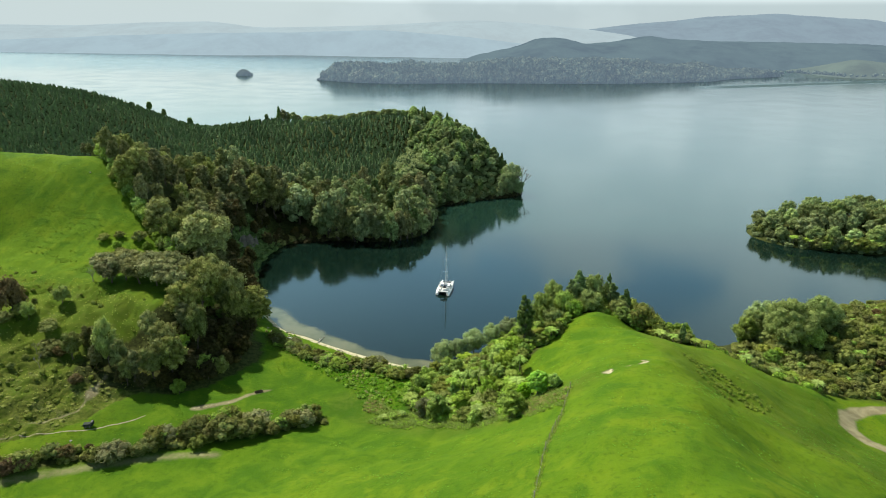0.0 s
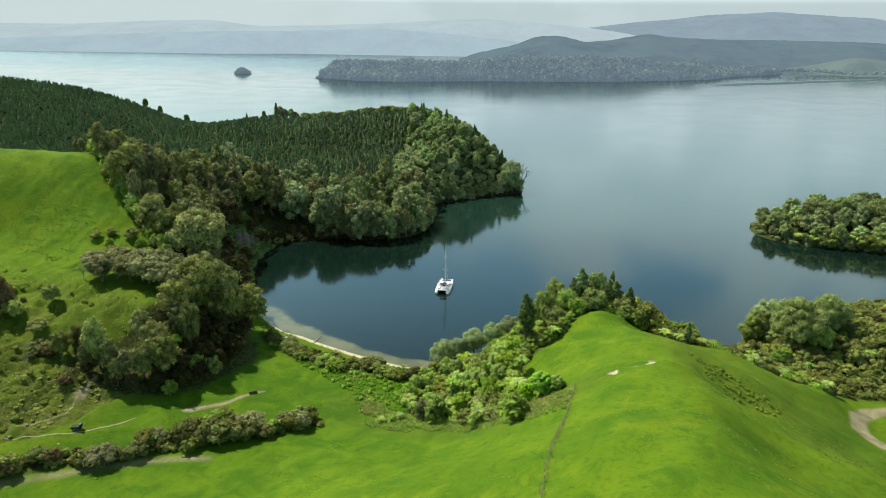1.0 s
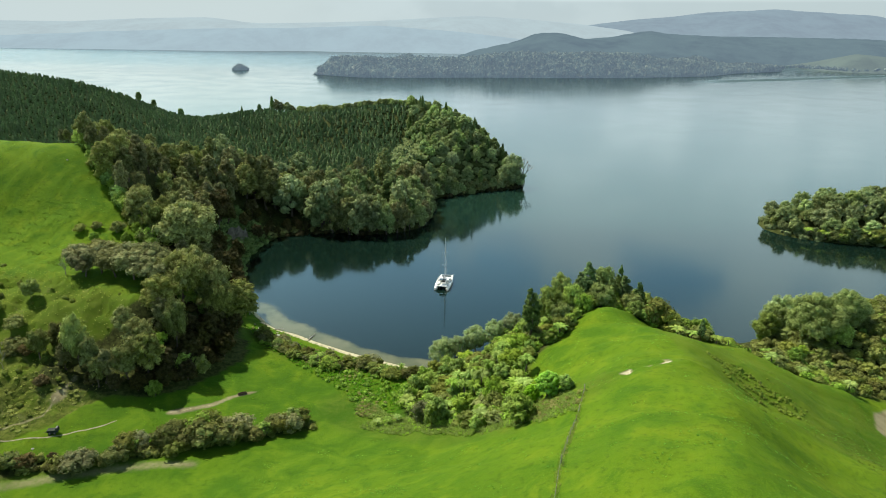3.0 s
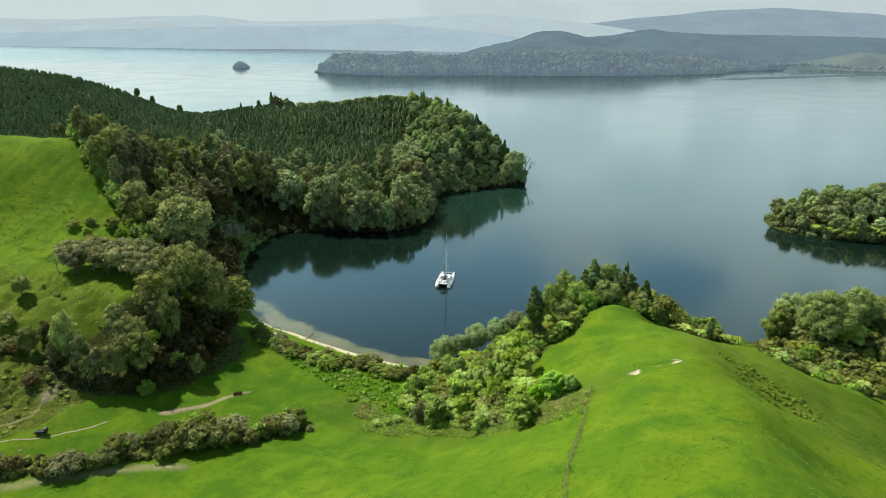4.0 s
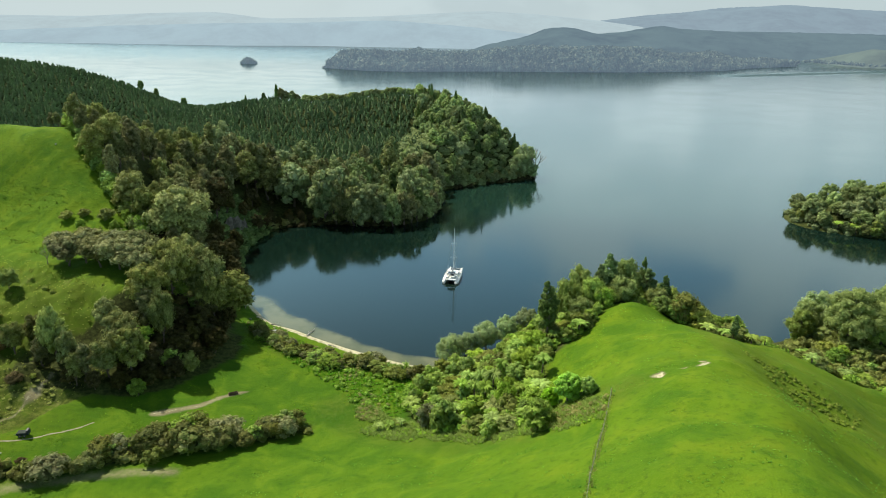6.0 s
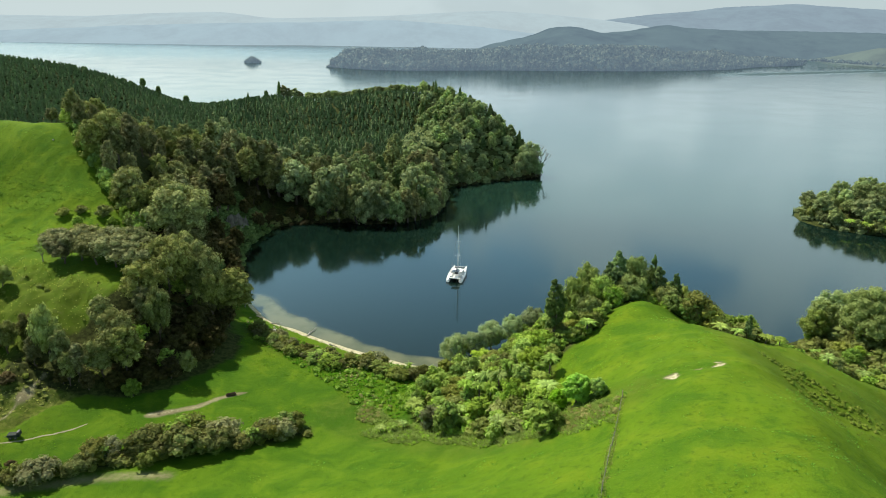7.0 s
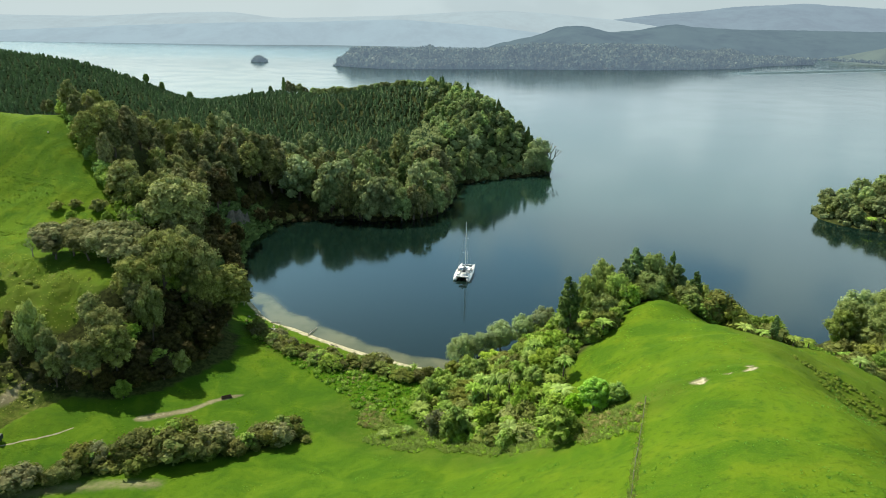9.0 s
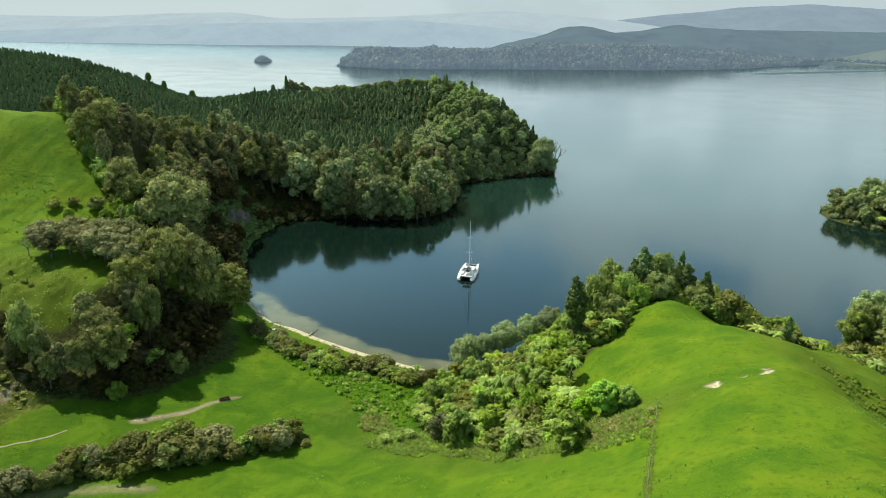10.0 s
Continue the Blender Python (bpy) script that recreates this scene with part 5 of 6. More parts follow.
# ---- plantation and distant woods ----
def tiled(name, shape, places, mat, label, category, parent=None):
    """Many copies of one small shape in one mesh; places are rows of x, y, z, size, turn, width."""
    v, f = shape
    p = np.asarray(places, float)
    c, s = np.cos(p[:, 4])[:, None], np.sin(p[:, 4])[:, None]
    w = (p[:, 3] * p[:, 5])[:, None]
    x = (v[:, 0] * c - v[:, 1] * s) * w + p[:, :1]
    y = (v[:, 0] * s + v[:, 1] * c) * w + p[:, 1:2]
    z = v[:, 2] * p[:, 3:4] + p[:, 2:3]
    faces = (f[None] + (np.arange(len(p)) * len(v))[:, None, None]).reshape(-1, f.shape[1])
    return tagged(put_mesh(name, mesh_of(name, np.stack([x, y, z], 2).reshape(-1, 3), faces, mat), parent), label, category, kind="stuff")


def young_pine(seed):
    """A little pine one unit tall: jagged drooping whorls round a spire."""
    rng = np.random.RandomState(seed)
    verts, faces = [], []
    for tier in range(3):
        z, r = 0.14 + tier * 0.26, 0.34 * (1 - tier / 4.2)
        base = sum(map(len, verts))
        a = np.arange(6) * 1.0472 + rng.uniform(0, 0.6)
        jag = r * np.where(np.arange(6) % 2, 1.0, 0.55) * rng.uniform(0.6, 1.2, 6)
        ring = np.stack([np.cos(a) * jag, np.sin(a) * jag, z - 0.05 * np.where(np.arange(6) % 2, 1, 0) + rng.uniform(-0.02, 0.02, 6)], 1)
        verts.append(np.r_[ring, [[0, 0, z + 0.34]]])
        k = np.arange(6)
        faces.append(np.stack([k, (k + 1) % 6, np.full(6, 6)], 1) + base)
    return np.concatenate(verts), np.concatenate(faces)


def leaf_clump(seed, count, blade=0.12):
    """A round treetop one unit across: a rough heart under leaf sprays."""
    rng = np.random.RandomState(seed)
    d = rng.normal(0, 1, (count, 3))
    d[:, 2] = np.abs(d[:, 2]) * 1.1 - 0.2
    d /= np.linalg.norm(d, axis=1)[:, None]
    v, f = sprays(rng, d * (0.5 * rng.uniform(0.8, 1.1, count))[:, None] + np.array([0, 0, 0.5]), d, blade)
    b = ROUGH_BALL[0] * 0.43 * (1 + rng.uniform(-0.1, 0.1, len(ROUGH_BALL[0])))[:, None] + np.array([0, 0, 0.48])
    return np.concatenate([v, b]), np.concatenate([f, ROUGH_BALL[1] + len(v)])


rng = np.random.RandomState(5)
px, py = np.meshgrid(np.arange(-420, 10, 1.8), np.arange(316, 500, 1.8))
px, py = (a + rng.uniform(-1.2, 1.2, a.shape) for a in (px + (np.arange(px.shape[0]) % 2)[:, None] * 1.1, py))
keep = inside(px, py, PLANTATION) & (rng.rand(*px.shape) > 0.06)
px, py = px[keep], py[keep]
size = rng.uniform(1.9, 3.3, len(px)) * (1 + 0.25 * (lattice_noise(px, py, 40, 9) - 0.5))
rows = np.stack([px, py, ground_z(px, py) - 0.2, size, rng.uniform(0, 6, len(px)), rng.uniform(1.5, 2.1, len(px))], 1)
for part_ in range(3):
    tiled("pine_plantation", young_pine(part_), rows[part_::3], PINE, "dense young pine plantation covering the headland slopes", "plantation")

# the long wooded peninsula across the lake
PENINSULA = [(-266, 1354), (-172, 1285), (-110, 1280), (45, 1322), (205, 1338), (317, 1360), (508, 1447), (603, 1560), (760, 1680), (700, 1760), (420, 1640), (120, 1560),
             (-120, 1480), (-250, 1420)]
qx, qy = np.meshgrid(np.linspace(-300, 800, 150), np.linspace(1260, 1790, 90))


def peninsula_height(x, y):
    d = near_line(x, y, [*PENINSULA, PENINSULA[0]]) * np.where(inside(x, y, PENINSULA), 1, -1)
    top = 0.9 * np.interp(x, [-300, -200, -100, 0, 400, 540, 640, 760], [26, 24, 26, 33, 36, 25, 12, 6])
    return np.clip(d / np.interp(x, [-300, -190, -90], [24, 36, 70]), -0.12, 1) * top * (0.62 + 0.62 * lattice_noise(x, y, 110, 7))


# peninsula ground glows faintly too, with the haze put in as emission
me = mesh_of("peninsula", np.stack([qx, qy, peninsula_height(qx, qy) - 0.3], 2).reshape(-1, 3), grid_faces(*qx.shape), distance_material("peninsula_haze", (0.05, 0.07, 0.05), (0.090, 0.122, 0.142), 1.0), smooth=True)
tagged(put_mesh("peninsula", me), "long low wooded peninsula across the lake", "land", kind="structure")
x, y = rng.uniform(-290, 780, 40000), rng.uniform(1270, 1780, 40000)
keep = inside(x, y, PENINSULA) & ((near_line(x, y, PENINSULA[:9]) < 110) | (rng.rand(len(x)) < 0.25))
x, y = x[keep][:6300], y[keep][:6300]
size = rng.uniform(7, 13, len(x)) * (1 + 0.8 * lattice_noise(x, y, 45, 19))
rows = np.stack([x, y, peninsula_height(x, y) - 0.24 * size, size, rng.uniform(0, 6, len(x)), rng.uniform(0.45, 0.85, len(x))], 1)
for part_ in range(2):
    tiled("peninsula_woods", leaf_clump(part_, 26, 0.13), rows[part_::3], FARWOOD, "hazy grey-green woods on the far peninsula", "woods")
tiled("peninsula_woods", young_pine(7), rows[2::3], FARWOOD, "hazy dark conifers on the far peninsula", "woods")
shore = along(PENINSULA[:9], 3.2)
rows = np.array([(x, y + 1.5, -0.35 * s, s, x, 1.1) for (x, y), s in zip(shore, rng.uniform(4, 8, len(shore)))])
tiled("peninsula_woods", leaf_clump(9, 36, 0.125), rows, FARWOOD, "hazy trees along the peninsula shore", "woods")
a = np.arange(0, 6.28, 0.35)
x, y = rng.uniform(690, 1250, 260), rng.uniform(1640, 1760, 260)
rows = np.stack([x, y, 12 * lattice_noise(x, y, 60, 3) - 1, rng.uniform(5, 10, 260), rng.uniform(0, 6, 260), rng.uniform(0.9, 1.3, 260)], 1)
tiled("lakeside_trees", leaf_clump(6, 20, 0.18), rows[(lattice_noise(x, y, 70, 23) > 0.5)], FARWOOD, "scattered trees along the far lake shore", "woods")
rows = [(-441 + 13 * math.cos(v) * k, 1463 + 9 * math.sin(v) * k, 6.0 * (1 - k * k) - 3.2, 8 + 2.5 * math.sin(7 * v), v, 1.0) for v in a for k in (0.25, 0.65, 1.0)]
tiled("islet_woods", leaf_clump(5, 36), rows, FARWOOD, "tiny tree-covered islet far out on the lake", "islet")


# ---- catamaran ----
def catamaran():
    boat = new("catamaran")

    def hull(side):
        bm, rings = bmesh.new(), []
        for u in np.linspace(0, 1, 15):
            y = -5.2 + 10.8 * u
            half = 0.62 * (1 - max(0, (u - 0.45) / 0.55) ** 2.2) * (0.86 + 0.14 * min(1, u * 5)) + 0.02
            sheer = 1.15 + 0.35 * u ** 1.5 - 0.55 * max(0, 1 - u * 6)
            keel = -0.45 + 0.5 * max(0, (u - 0.85) / 0.15) ** 2 + 0.25 * max(0, 1 - u * 5)
            prof = ((-1, sheer), (-1.0, 0.45), (-0.8, 0.0), (-0.3, keel), (0.3, keel), (0.8, 0.0), (1.0, 0.45), (1, sheer))
            rings.append([bm.verts.new((side * 1.95 + half * a, y, z)) for a, z in prof])
        for p, q in zip(rings, rings[1:]):
            for k in range(8):
                bm.faces.new((p[k], q[k], q[(k + 1) % 8], p[(k + 1) % 8]))
        bm.faces.new(rings[0][::-1]), bm.faces.new(rings[-1])
        bmesh.ops.recalc_face_normals(bm, faces=bm.faces)
        ob = part("hull", bm, WHITE, boat, "white glossy hull", True)
        bm = bmesh.new()
        for y in (-1.6, 0.2, 2.0):
            for s in (-1, 1):
                box(bm, side * 1.95 + s * 0.60 - 0.02, side * 1.95 + s * 0.60 + 0.02, y, y + 0.9, 0.72, 0.92, 0.015)
        part("window", bm, TINT, ob, "dark hull windows")
        bm = bmesh.new()
        for k in range(3):
            box(bm, side * 1.95 - 0.42, side * 1.95 + 0.42, -5.45 + 0.28 * k, -5.1 + 0.28 * k, 0.12 + 0.2 * k, 0.22 + 0.2 * k, 0.02)
        part("transom_steps", bm, DECK, ob)

    hull(-1), hull(1)
    part("bridge_deck", box(bmesh.new(), -1.9, 1.9, -4.2, 2.3, 0.75, 1.28, 0.06), WHITE, boat)
    part("deck", box(bmesh.new(), -2.35, 2.35, -1.2, 3.2, 1.283, 1.34, 0.02), DECK, boat)
    bm = bmesh.new()
    low = [bm.verts.new(p) for p in ((-2.0, -1.5, 1.34), (2.0, -1.5, 1.34), (2.05, 1.2, 1.34), (1.2, 2.5, 1.34), (-1.2, 2.5, 1.34), (-2.05, 1.2, 1.34))]
    top = [bm.verts.new(p) for p in ((-1.75, -1.5, 2.15), (1.75, -1.5, 2.15), (1.7, 0.7, 2.2), (0.9, 1.5, 2.12), (-0.9, 1.5, 2.12), (-1.7, 0.7, 2.2))]
    bm.faces.new(top), bm.faces.new(low[::-1])
    for k in range(6):
        bm.faces.new((low[k], low[(k + 1) % 6], top[(k + 1) % 6], top[k]))
    bmesh.ops.bevel(bm, geom=list(bm.edges), offset=0.07, segments=2, affect="EDGES")
    cabin = part("cabin", bm, WHITE, boat)
    for a, b in (((-1.0, 2.07, 1.55), (1.0, 2.07, 1.55)), ((-1.95, -0.9, 1.55), (-1.95, 1.0, 1.55)), ((1.95, -0.9, 1.55), (1.95, 1.0, 1.55))):
        bm = bmesh.new()
        x0, x1 = sorted((a[0], b[0]))
        y0, y1 = sorted((a[1], b[1]))
        box(bm, x0 - 0.03, x1 + 0.03, y0 - 0.05, y1 + 0.05, 1.6, 1.92, 0.02)
        part("window", bm, TINT, cabin, "dark tinted cabin window")
    part("door", box(bmesh.new(), -0.5, 0.5, -1.56, -1.5, 1.34, 2.05, 0.02), TINT, cabin, "dark sliding cabin door")
    for s in (-1, 1):
        part("cockpit_seat", box(bmesh.new(), s * 1.3 - 0.35, s * 1.3 + 0.35, -4.0, -1.8, 1.28, 1.68, 0.05), DECK, boat)
    part("aft_beam", box(bmesh.new(), -1.9, 1.9, -4.75, -4.25, 0.95, 1.25, 0.06), WHITE, boat)
    bim = part("bimini", box(bmesh.new(), -1.2, 1.2, -3.6, -1.9, 2.75, 2.82, 0.03), CANVAS, boat, "grey canvas sunshade")
    bm = bmesh.new()
    for x in (-1.15, 1.15):
        for y in (-3.5, -2.0):
            rod(bm, (x, y, 1.3), (x * 0.98, y, 2.75), 0.025)
    part("frame", bm, STEEL, bim)
    mast = part("mast", rod(bmesh.new(), (0, 0.9, 1.9), (0, 0.7, 16.2), 0.13, 0.09, 10), ALLOY, boat, "tall silver mast")
    for z, w in ((6.6, 1.1), (11.2, 0.85)):
        part("spreader", rod(rod(bmesh.new(), (0, 0.85, z), (-w, 0.6, z + 0.1), 0.05, 0.03), (0, 0.85, z), (w, 0.6, z + 0.1), 0.05, 0.03), ALLOY, mast)
    part("wind_sensor", rod(rod(bmesh.new(), (0, 0.7, 16.2), (0, 0.7, 16.7), 0.015), (0, 0.45, 16.5), (0, 1.0, 16.5), 0.015), BLACK, mast)
    boom = part("boom", rod(bmesh.new(), (0, 0.75, 2.75), (0, -3.6, 2.95), 0.09), ALLOY, boat)
    part("sail_cover", rod(bmesh.new(), (0, 0.6, 2.98), (0, -3.5, 3.12), 0.24, 0.16, 10), CANVAS, boom, "furled sail under a grey cover")
    part("furled_headsail", rod(bmesh.new(), (0, 4.6, 1.6), (0, 0.8, 14.4), 0.05, 0.03), WHITE, boat)
    bm = bmesh.new()
    for a, b in (((-2.35, 0.1, 1.4), (-1.05, 0.6, 6.7)), ((2.35, 0.1, 1.4), (1.05, 0.6, 6.7)), ((-1.05, 0.6, 6.7), (-0.8, 0.6, 11.3)), ((1.05, 0.6, 6.7), (0.8, 0.6, 11.3)),
                 ((-0.8, 0.6, 11.3), (0, 0.7, 15.6)), ((0.8, 0.6, 11.3), (0, 0.7, 15.6)), ((0, 0.68, 16.1), (-1.8, -4.3, 1.3)), ((0, 0.68, 16.1), (1.8, -4.3, 1.3))):
        rod(bm, a, b, 0.016, sides=5)
    part("rigging", bm, WIRE, boat, "thin wire rigging")
    part("cross_beam", rod(bmesh.new(), (-1.95, 4.6, 1.42), (1.95, 4.6, 1.42), 0.10), ALLOY, boat)
    bm = bmesh.new()
    for k in range(9):
        rod(bm, (-1.7 + k * 0.425, 3.2, 1.33), (-1.7 + k * 0.425, 4.6, 1.40), 0.018, sides=4)
        rod(bm, (-1.75, 3.2 + k * 0.17, 1.34), (1.75, 3.2 + k * 0.17, 1.34 + 0.008 * k), 0.018, sides=4)
    part("trampoline", bm, BLACK, boat, "dark net between the bows")
    for s in (-1, 1):
        bm = bmesh.new()
        for y in np.linspace(-4.4, 4.6, 7):
            rod(bm, (s * 2.45, y, 1.25 + 0.02 * y), (s * 2.45, y, 1.95 + 0.02 * y), 0.02, sides=6)
        for z in (0.35, 0.7):
            rod(bm, (s * 2.45, -4.4, 1.16 + z), (s * 2.45, 4.6, 1.34 + z), 0.012, sides=5)
        part("guard_rail", bm, STEEL, boat)
    for s in (-1, 1):
        motor = part("outboard_motor", box(bmesh.new(), s * 0.7 - 0.17, s * 0.7 + 0.17, -5.2, -4.75, 0.75, 1.25, 0.06), BLACK, boat, "black outboard motor")
        part("motor_leg", box(bmesh.new(), s * 0.7 - 0.07, s * 0.7 + 0.07, -5.1, -4.9, -0.35, 0.76, 0.02), BLACK, motor)
    part("hatch", box(bmesh.new(), -0.35, 0.35, -0.2, 0.4, 2.19, 2.24, 0.02), TINT, boat)
    part("solar_panel", box(bmesh.new(), -1.0, 1.0, -3.4, -2.1, 2.825, 2.85), TINT, bim, "dark solar panel")
    for s in (-1, 1):
        part("winch", rod(bmesh.new(), (s * 1.55, -1.9, 1.68), (s * 1.55, -1.9, 1.86), 0.09, 0.07, 10), STEEL, boat)
    wheel = bmesh.new()
    for k in range(14):
        a, b = k * 0.4488, (k + 1) * 0.4488
        rod(wheel, (-0.9 + 0.4 * math.cos(a), -1.85, 1.9 + 0.4 * math.sin(a)), (-0.9 + 0.4 * math.cos(b), -1.85, 1.9 + 0.4 * math.sin(b)), 0.02, sides=5)
    part("steering_wheel", wheel, BLACK, boat)
    boat.matrix_basis = pose(-2.3, 233.2, 0.0, 0, 0, -9) @ Matrix.Diagonal((1.0, 1.12, 1.0, 1))
    return tagged(boat, "white sailing catamaran with tall bare mast at anchor", "sailboat")


catamaran()


# ---- fence, water tank and bits ----
fence = tagged(new("fence"), "grey timber post and wire farm fence down the pasture", "fence")
line = along([(23.2, 118.0), (18.4, 102.5), (14.2, 88), (11.5, 76), (8, 60), (4, 40)], 3.6)
tops = []
for k, (x, y) in enumerate(line):
    z, thick = float(ground_z(x, y)), 0.075 if k % 4 == 0 else 0.05
    post = part("post", rod(bmesh.new(), (0, 0, -0.4), (0, 0, 1.2), thick * 1.1, thick, 7), TIMBER, fence)
    post.matrix_basis = pose(x, y, z, rng_plant.uniform(-3, 3), rng_plant.uniform(-3, 3), rng_plant.uniform(0, 90))
    tops.append(Vector((x, y, z)))
for h in (0.3, 0.6, 0.85, 1.1):
    bm = bmesh.new()
    for a, b in zip(tops, tops[1:]):
        rod(bm, a + Vector((0, 0, h)), b + Vector((0, 0, h)), 0.006, sides=4)
    part("wire", bm, WIRE, fence)


def feed_trailer(x, y, turn):
    root = new("farm_trailer")
    body = part("body", box(bmesh.new(), -1.5, 1.5, -0.9, 0.9, 0.55, 1.25, 0.08), GREENPAINT, root)
    part("tailgate", box(bmesh.new(), 1.5, 1.58, -0.85, 0.85, 0.6, 1.75, 0.03), GREENPAINT, body)
    part("headboard", box(bmesh.new(), 0.9, 1.5, -0.8, 0.8, 1.25, 1.9, 0.08), BLACK, body)
    part("drawbar", rod(bmesh.new(), (-1.5, 0, 0.5), (-2.6, 0, 0.42), 0.06), BLACK, root)
    for s in (-1, 1):
        for u in (-0.6, 0.6):
            tyre = part("wheel", rod(bmesh.new(), (u, s * 0.85, 0.4), (u, s * 1.05, 0.4), 0.42, sides=16), BLACK, root)
            part("rim", rod(bmesh.new(), (u, s * 1.05, 0.4), (u, s * 1.07, 0.4), 0.22, sides=12), WIRE, tyre)
    root.matrix_basis = pose(x, y, float(ground_z(x, y)), 0, 0, turn) @ Matrix.Scale(0.68, 4)
    return tagged(root, "dark green farm trailer parked beside the dirt track", "trailer")


feed_trailer(-80.6, 133.6, 12)


def stone(seed, mat, wide, high):
    rng_, bm = random.Random(seed), bmesh.new()
    bmesh.ops.create_icosphere(bm, subdivisions=2, radius=1.0)
    for v in bm.verts:
        k = 1 + 0.35 * noise.noise(v.co * 1.6 + Vector((seed, 0, 0)))
        v.co = Vector((v.co.x * wide * k, v.co.y * wide * 0.8 * k, v.co.z * high * k))
    me = bpy.data.meshes.new("rock")
    bm.to_mesh(me)
    bm.free()
    me.materials.append(mat)
    return new("rock", me)


for k, (x, y, wide, high) in enumerate(((-127.5, 236, 0.32, 0.22), (-82, 128.6, 0.3, 0.15))):
    ob = stone(k, ROCK, wide, high)
    ob.matrix_basis = pose(x, y, float(ground_z(x, y)) + high * 0.25, 0, 0, 40 * k)
    tagged(ob, "pale weathered rock lying in short grass", "rock", "rocks in the pasture")


def bluff(foot, end, high, thick, seed):
    """A weathered rock face with upright ribs and a ragged top."""
    p, q = Vector((*foot, 0)), Vector((*end, 0))
    out = Vector(((q - p).y, -(q - p).x, 0)).normalized()
    bm, rows_ = bmesh.new(), []
    for v in np.linspace(0, 1, 15):
        row_ = []
        for u in np.linspace(0, 1, 31):
            top = high * (0.72 + 0.5 * float(noise.noise(Vector((u * 5, seed, 0)))) - 1.6 * abs(u - 0.5) ** 3)
            place = p.lerp(q, u)
            rib = 0.9 * float(noise.noise(Vector((u * 9, v * 1.6, seed)))) + 0.4 * float(noise.noise(Vector((u * 24, v * 7, seed))))
            row_.append(bm.verts.new(place + out * (rib - 1.3 * v) + Vector((0, 0, -1.5 + (top + 1.5) * v))))
        rows_.append(row_)
    for a_, b_ in zip(rows_, rows_[1:]):
        for k in range(30):
            bm.faces.new((a_[k], a_[k + 1], b_[k + 1], b_[k]))
    bmesh.ops.solidify(bm, geom=list(bm.faces), thickness=thick)
    bmesh.ops.recalc_face_normals(bm, faces=bm.faces)
    me_ = bpy.data.meshes.new("rock_bluff")
    bm.to_mesh(me_)
    bm.free()
    me_.materials.append(BLUFF)
    ob = new("rock_bluff", me_)
    ob.location.z = float(ground_z(*((np.array(foot) + np.array(end)) / 2))) - 0.5
    return tagged(ob, "grey bare rock bluff at the back of the cove", "cliff")


bluff((-86.5, 256.5), (-79.5, 269.5), 7.0, 1.2, 4)



# ---- low growth ----
def spread(ring, step, seed, chance=1.0):
    """Uneven places all over a ring."""
    rng_, r = np.random.RandomState(seed), np.array(ring, float)
    x, y = np.meshgrid(np.arange(r[:, 0].min(), r[:, 0].max(), step), np.arange(r[:, 1].min(), r[:, 1].max(), step))
    x, y = x + rng_.uniform(-0.6, 0.6, x.shape) * step, y + rng_.uniform(-0.6, 0.6, x.shape) * step
    keep = inside(x, y, ring) & (rng_.rand(*x.shape) < chance)
    return x[keep], y[keep], rng_


def low_growth(name, shape, ring, step, low, high, mat, label, category, seed, chance=1.0, width=(1.1, 1.7), sink=0.25, mask=None, wade=0.2):
    x, y, rng_ = spread(ring, step, seed, chance)
    z = ground_z(x, y)
    keep, z = z > -wade, np.maximum(z, -0.2)
    if mask is not None:
        keep &= mask(x, y)
    x, y, z = x[keep], y[keep], z[keep]
    size = rng_.uniform(low, high, len(x))
    tiled(name, shape, np.stack([x, y, z - size * sink, size, rng_.uniform(0, 6.3, len(x)), rng_.uniform(*width, len(x))], 1), mat, label, category)


low_growth("undergrowth", leaf_clump(11, 30), KNOLL_BUSH, 1.7, 1.2, 2.4, GREEN, "tangled green undergrowth between the bushes", "undergrowth", 31, 0.8)
low_growth("undergrowth", leaf_clump(12, 30), KNOLL_BUSH, 2.2, 1.2, 2.2, SCRUB, "tangled grey-green undergrowth between the bushes", "undergrowth", 32, 0.8)
low_growth("undergrowth", leaf_clump(13, 30), SPUR_BUSH, 1.9, 1.2, 2.4, SCRUB, "dense brownish-green scrub covering the spur", "undergrowth", 33, 0.9)
low_growth("undergrowth", leaf_clump(14, 30), SPUR_BUSH, 3.2, 1.2, 2.6, GREEN, "dense green scrub covering the spur", "undergrowth", 34, 0.4)

low_growth("undergrowth", leaf_clump(30, 26), [(-24, 344), (-12, 352), (0, 366), (30, 384), (36, 394), (28, 404), (4, 422), (-24, 436), (-28, 410), (-32, 360)], 2.6, 2.2, 4.6, HEADFRESH, "fresh green undergrowth on the headland tip", "undergrowth", 61, 0.85, (1.0, 1.5), 0.3)
low_growth("undergrowth", leaf_clump(31, 26), [(-118, 322), (-95, 336), (-66, 340), (-46, 340), (-30, 352), (-24, 372), (-34, 366), (-50, 352), (-70, 350), (-100, 346), (-124, 332)], 2.4, 1.8, 3.8, HEADFRESH, "fresh green bushes at the foot of the plantation", "undergrowth", 62, 0.6, (1.0, 1.5), 0.3)
low_growth("shore_scrub", leaf_clump(17, 30), [(-80, 280), (-54, 293), (-36, 291), (-18, 305), (-2, 336), (20, 364), (38, 378), (44, 394), (34, 398), (10, 378), (-14, 350), (-34, 312), (-62, 306), (-84, 292)], 1.6, 1.6, 3.4, DUSKY,
           "shaded scrub crowding the headland shore", "scrub", 35, 0.8, (1.0, 1.5), 0.3, lambda x, y: near_line(x, y, SHORE[:14]) < 6, -0.4)
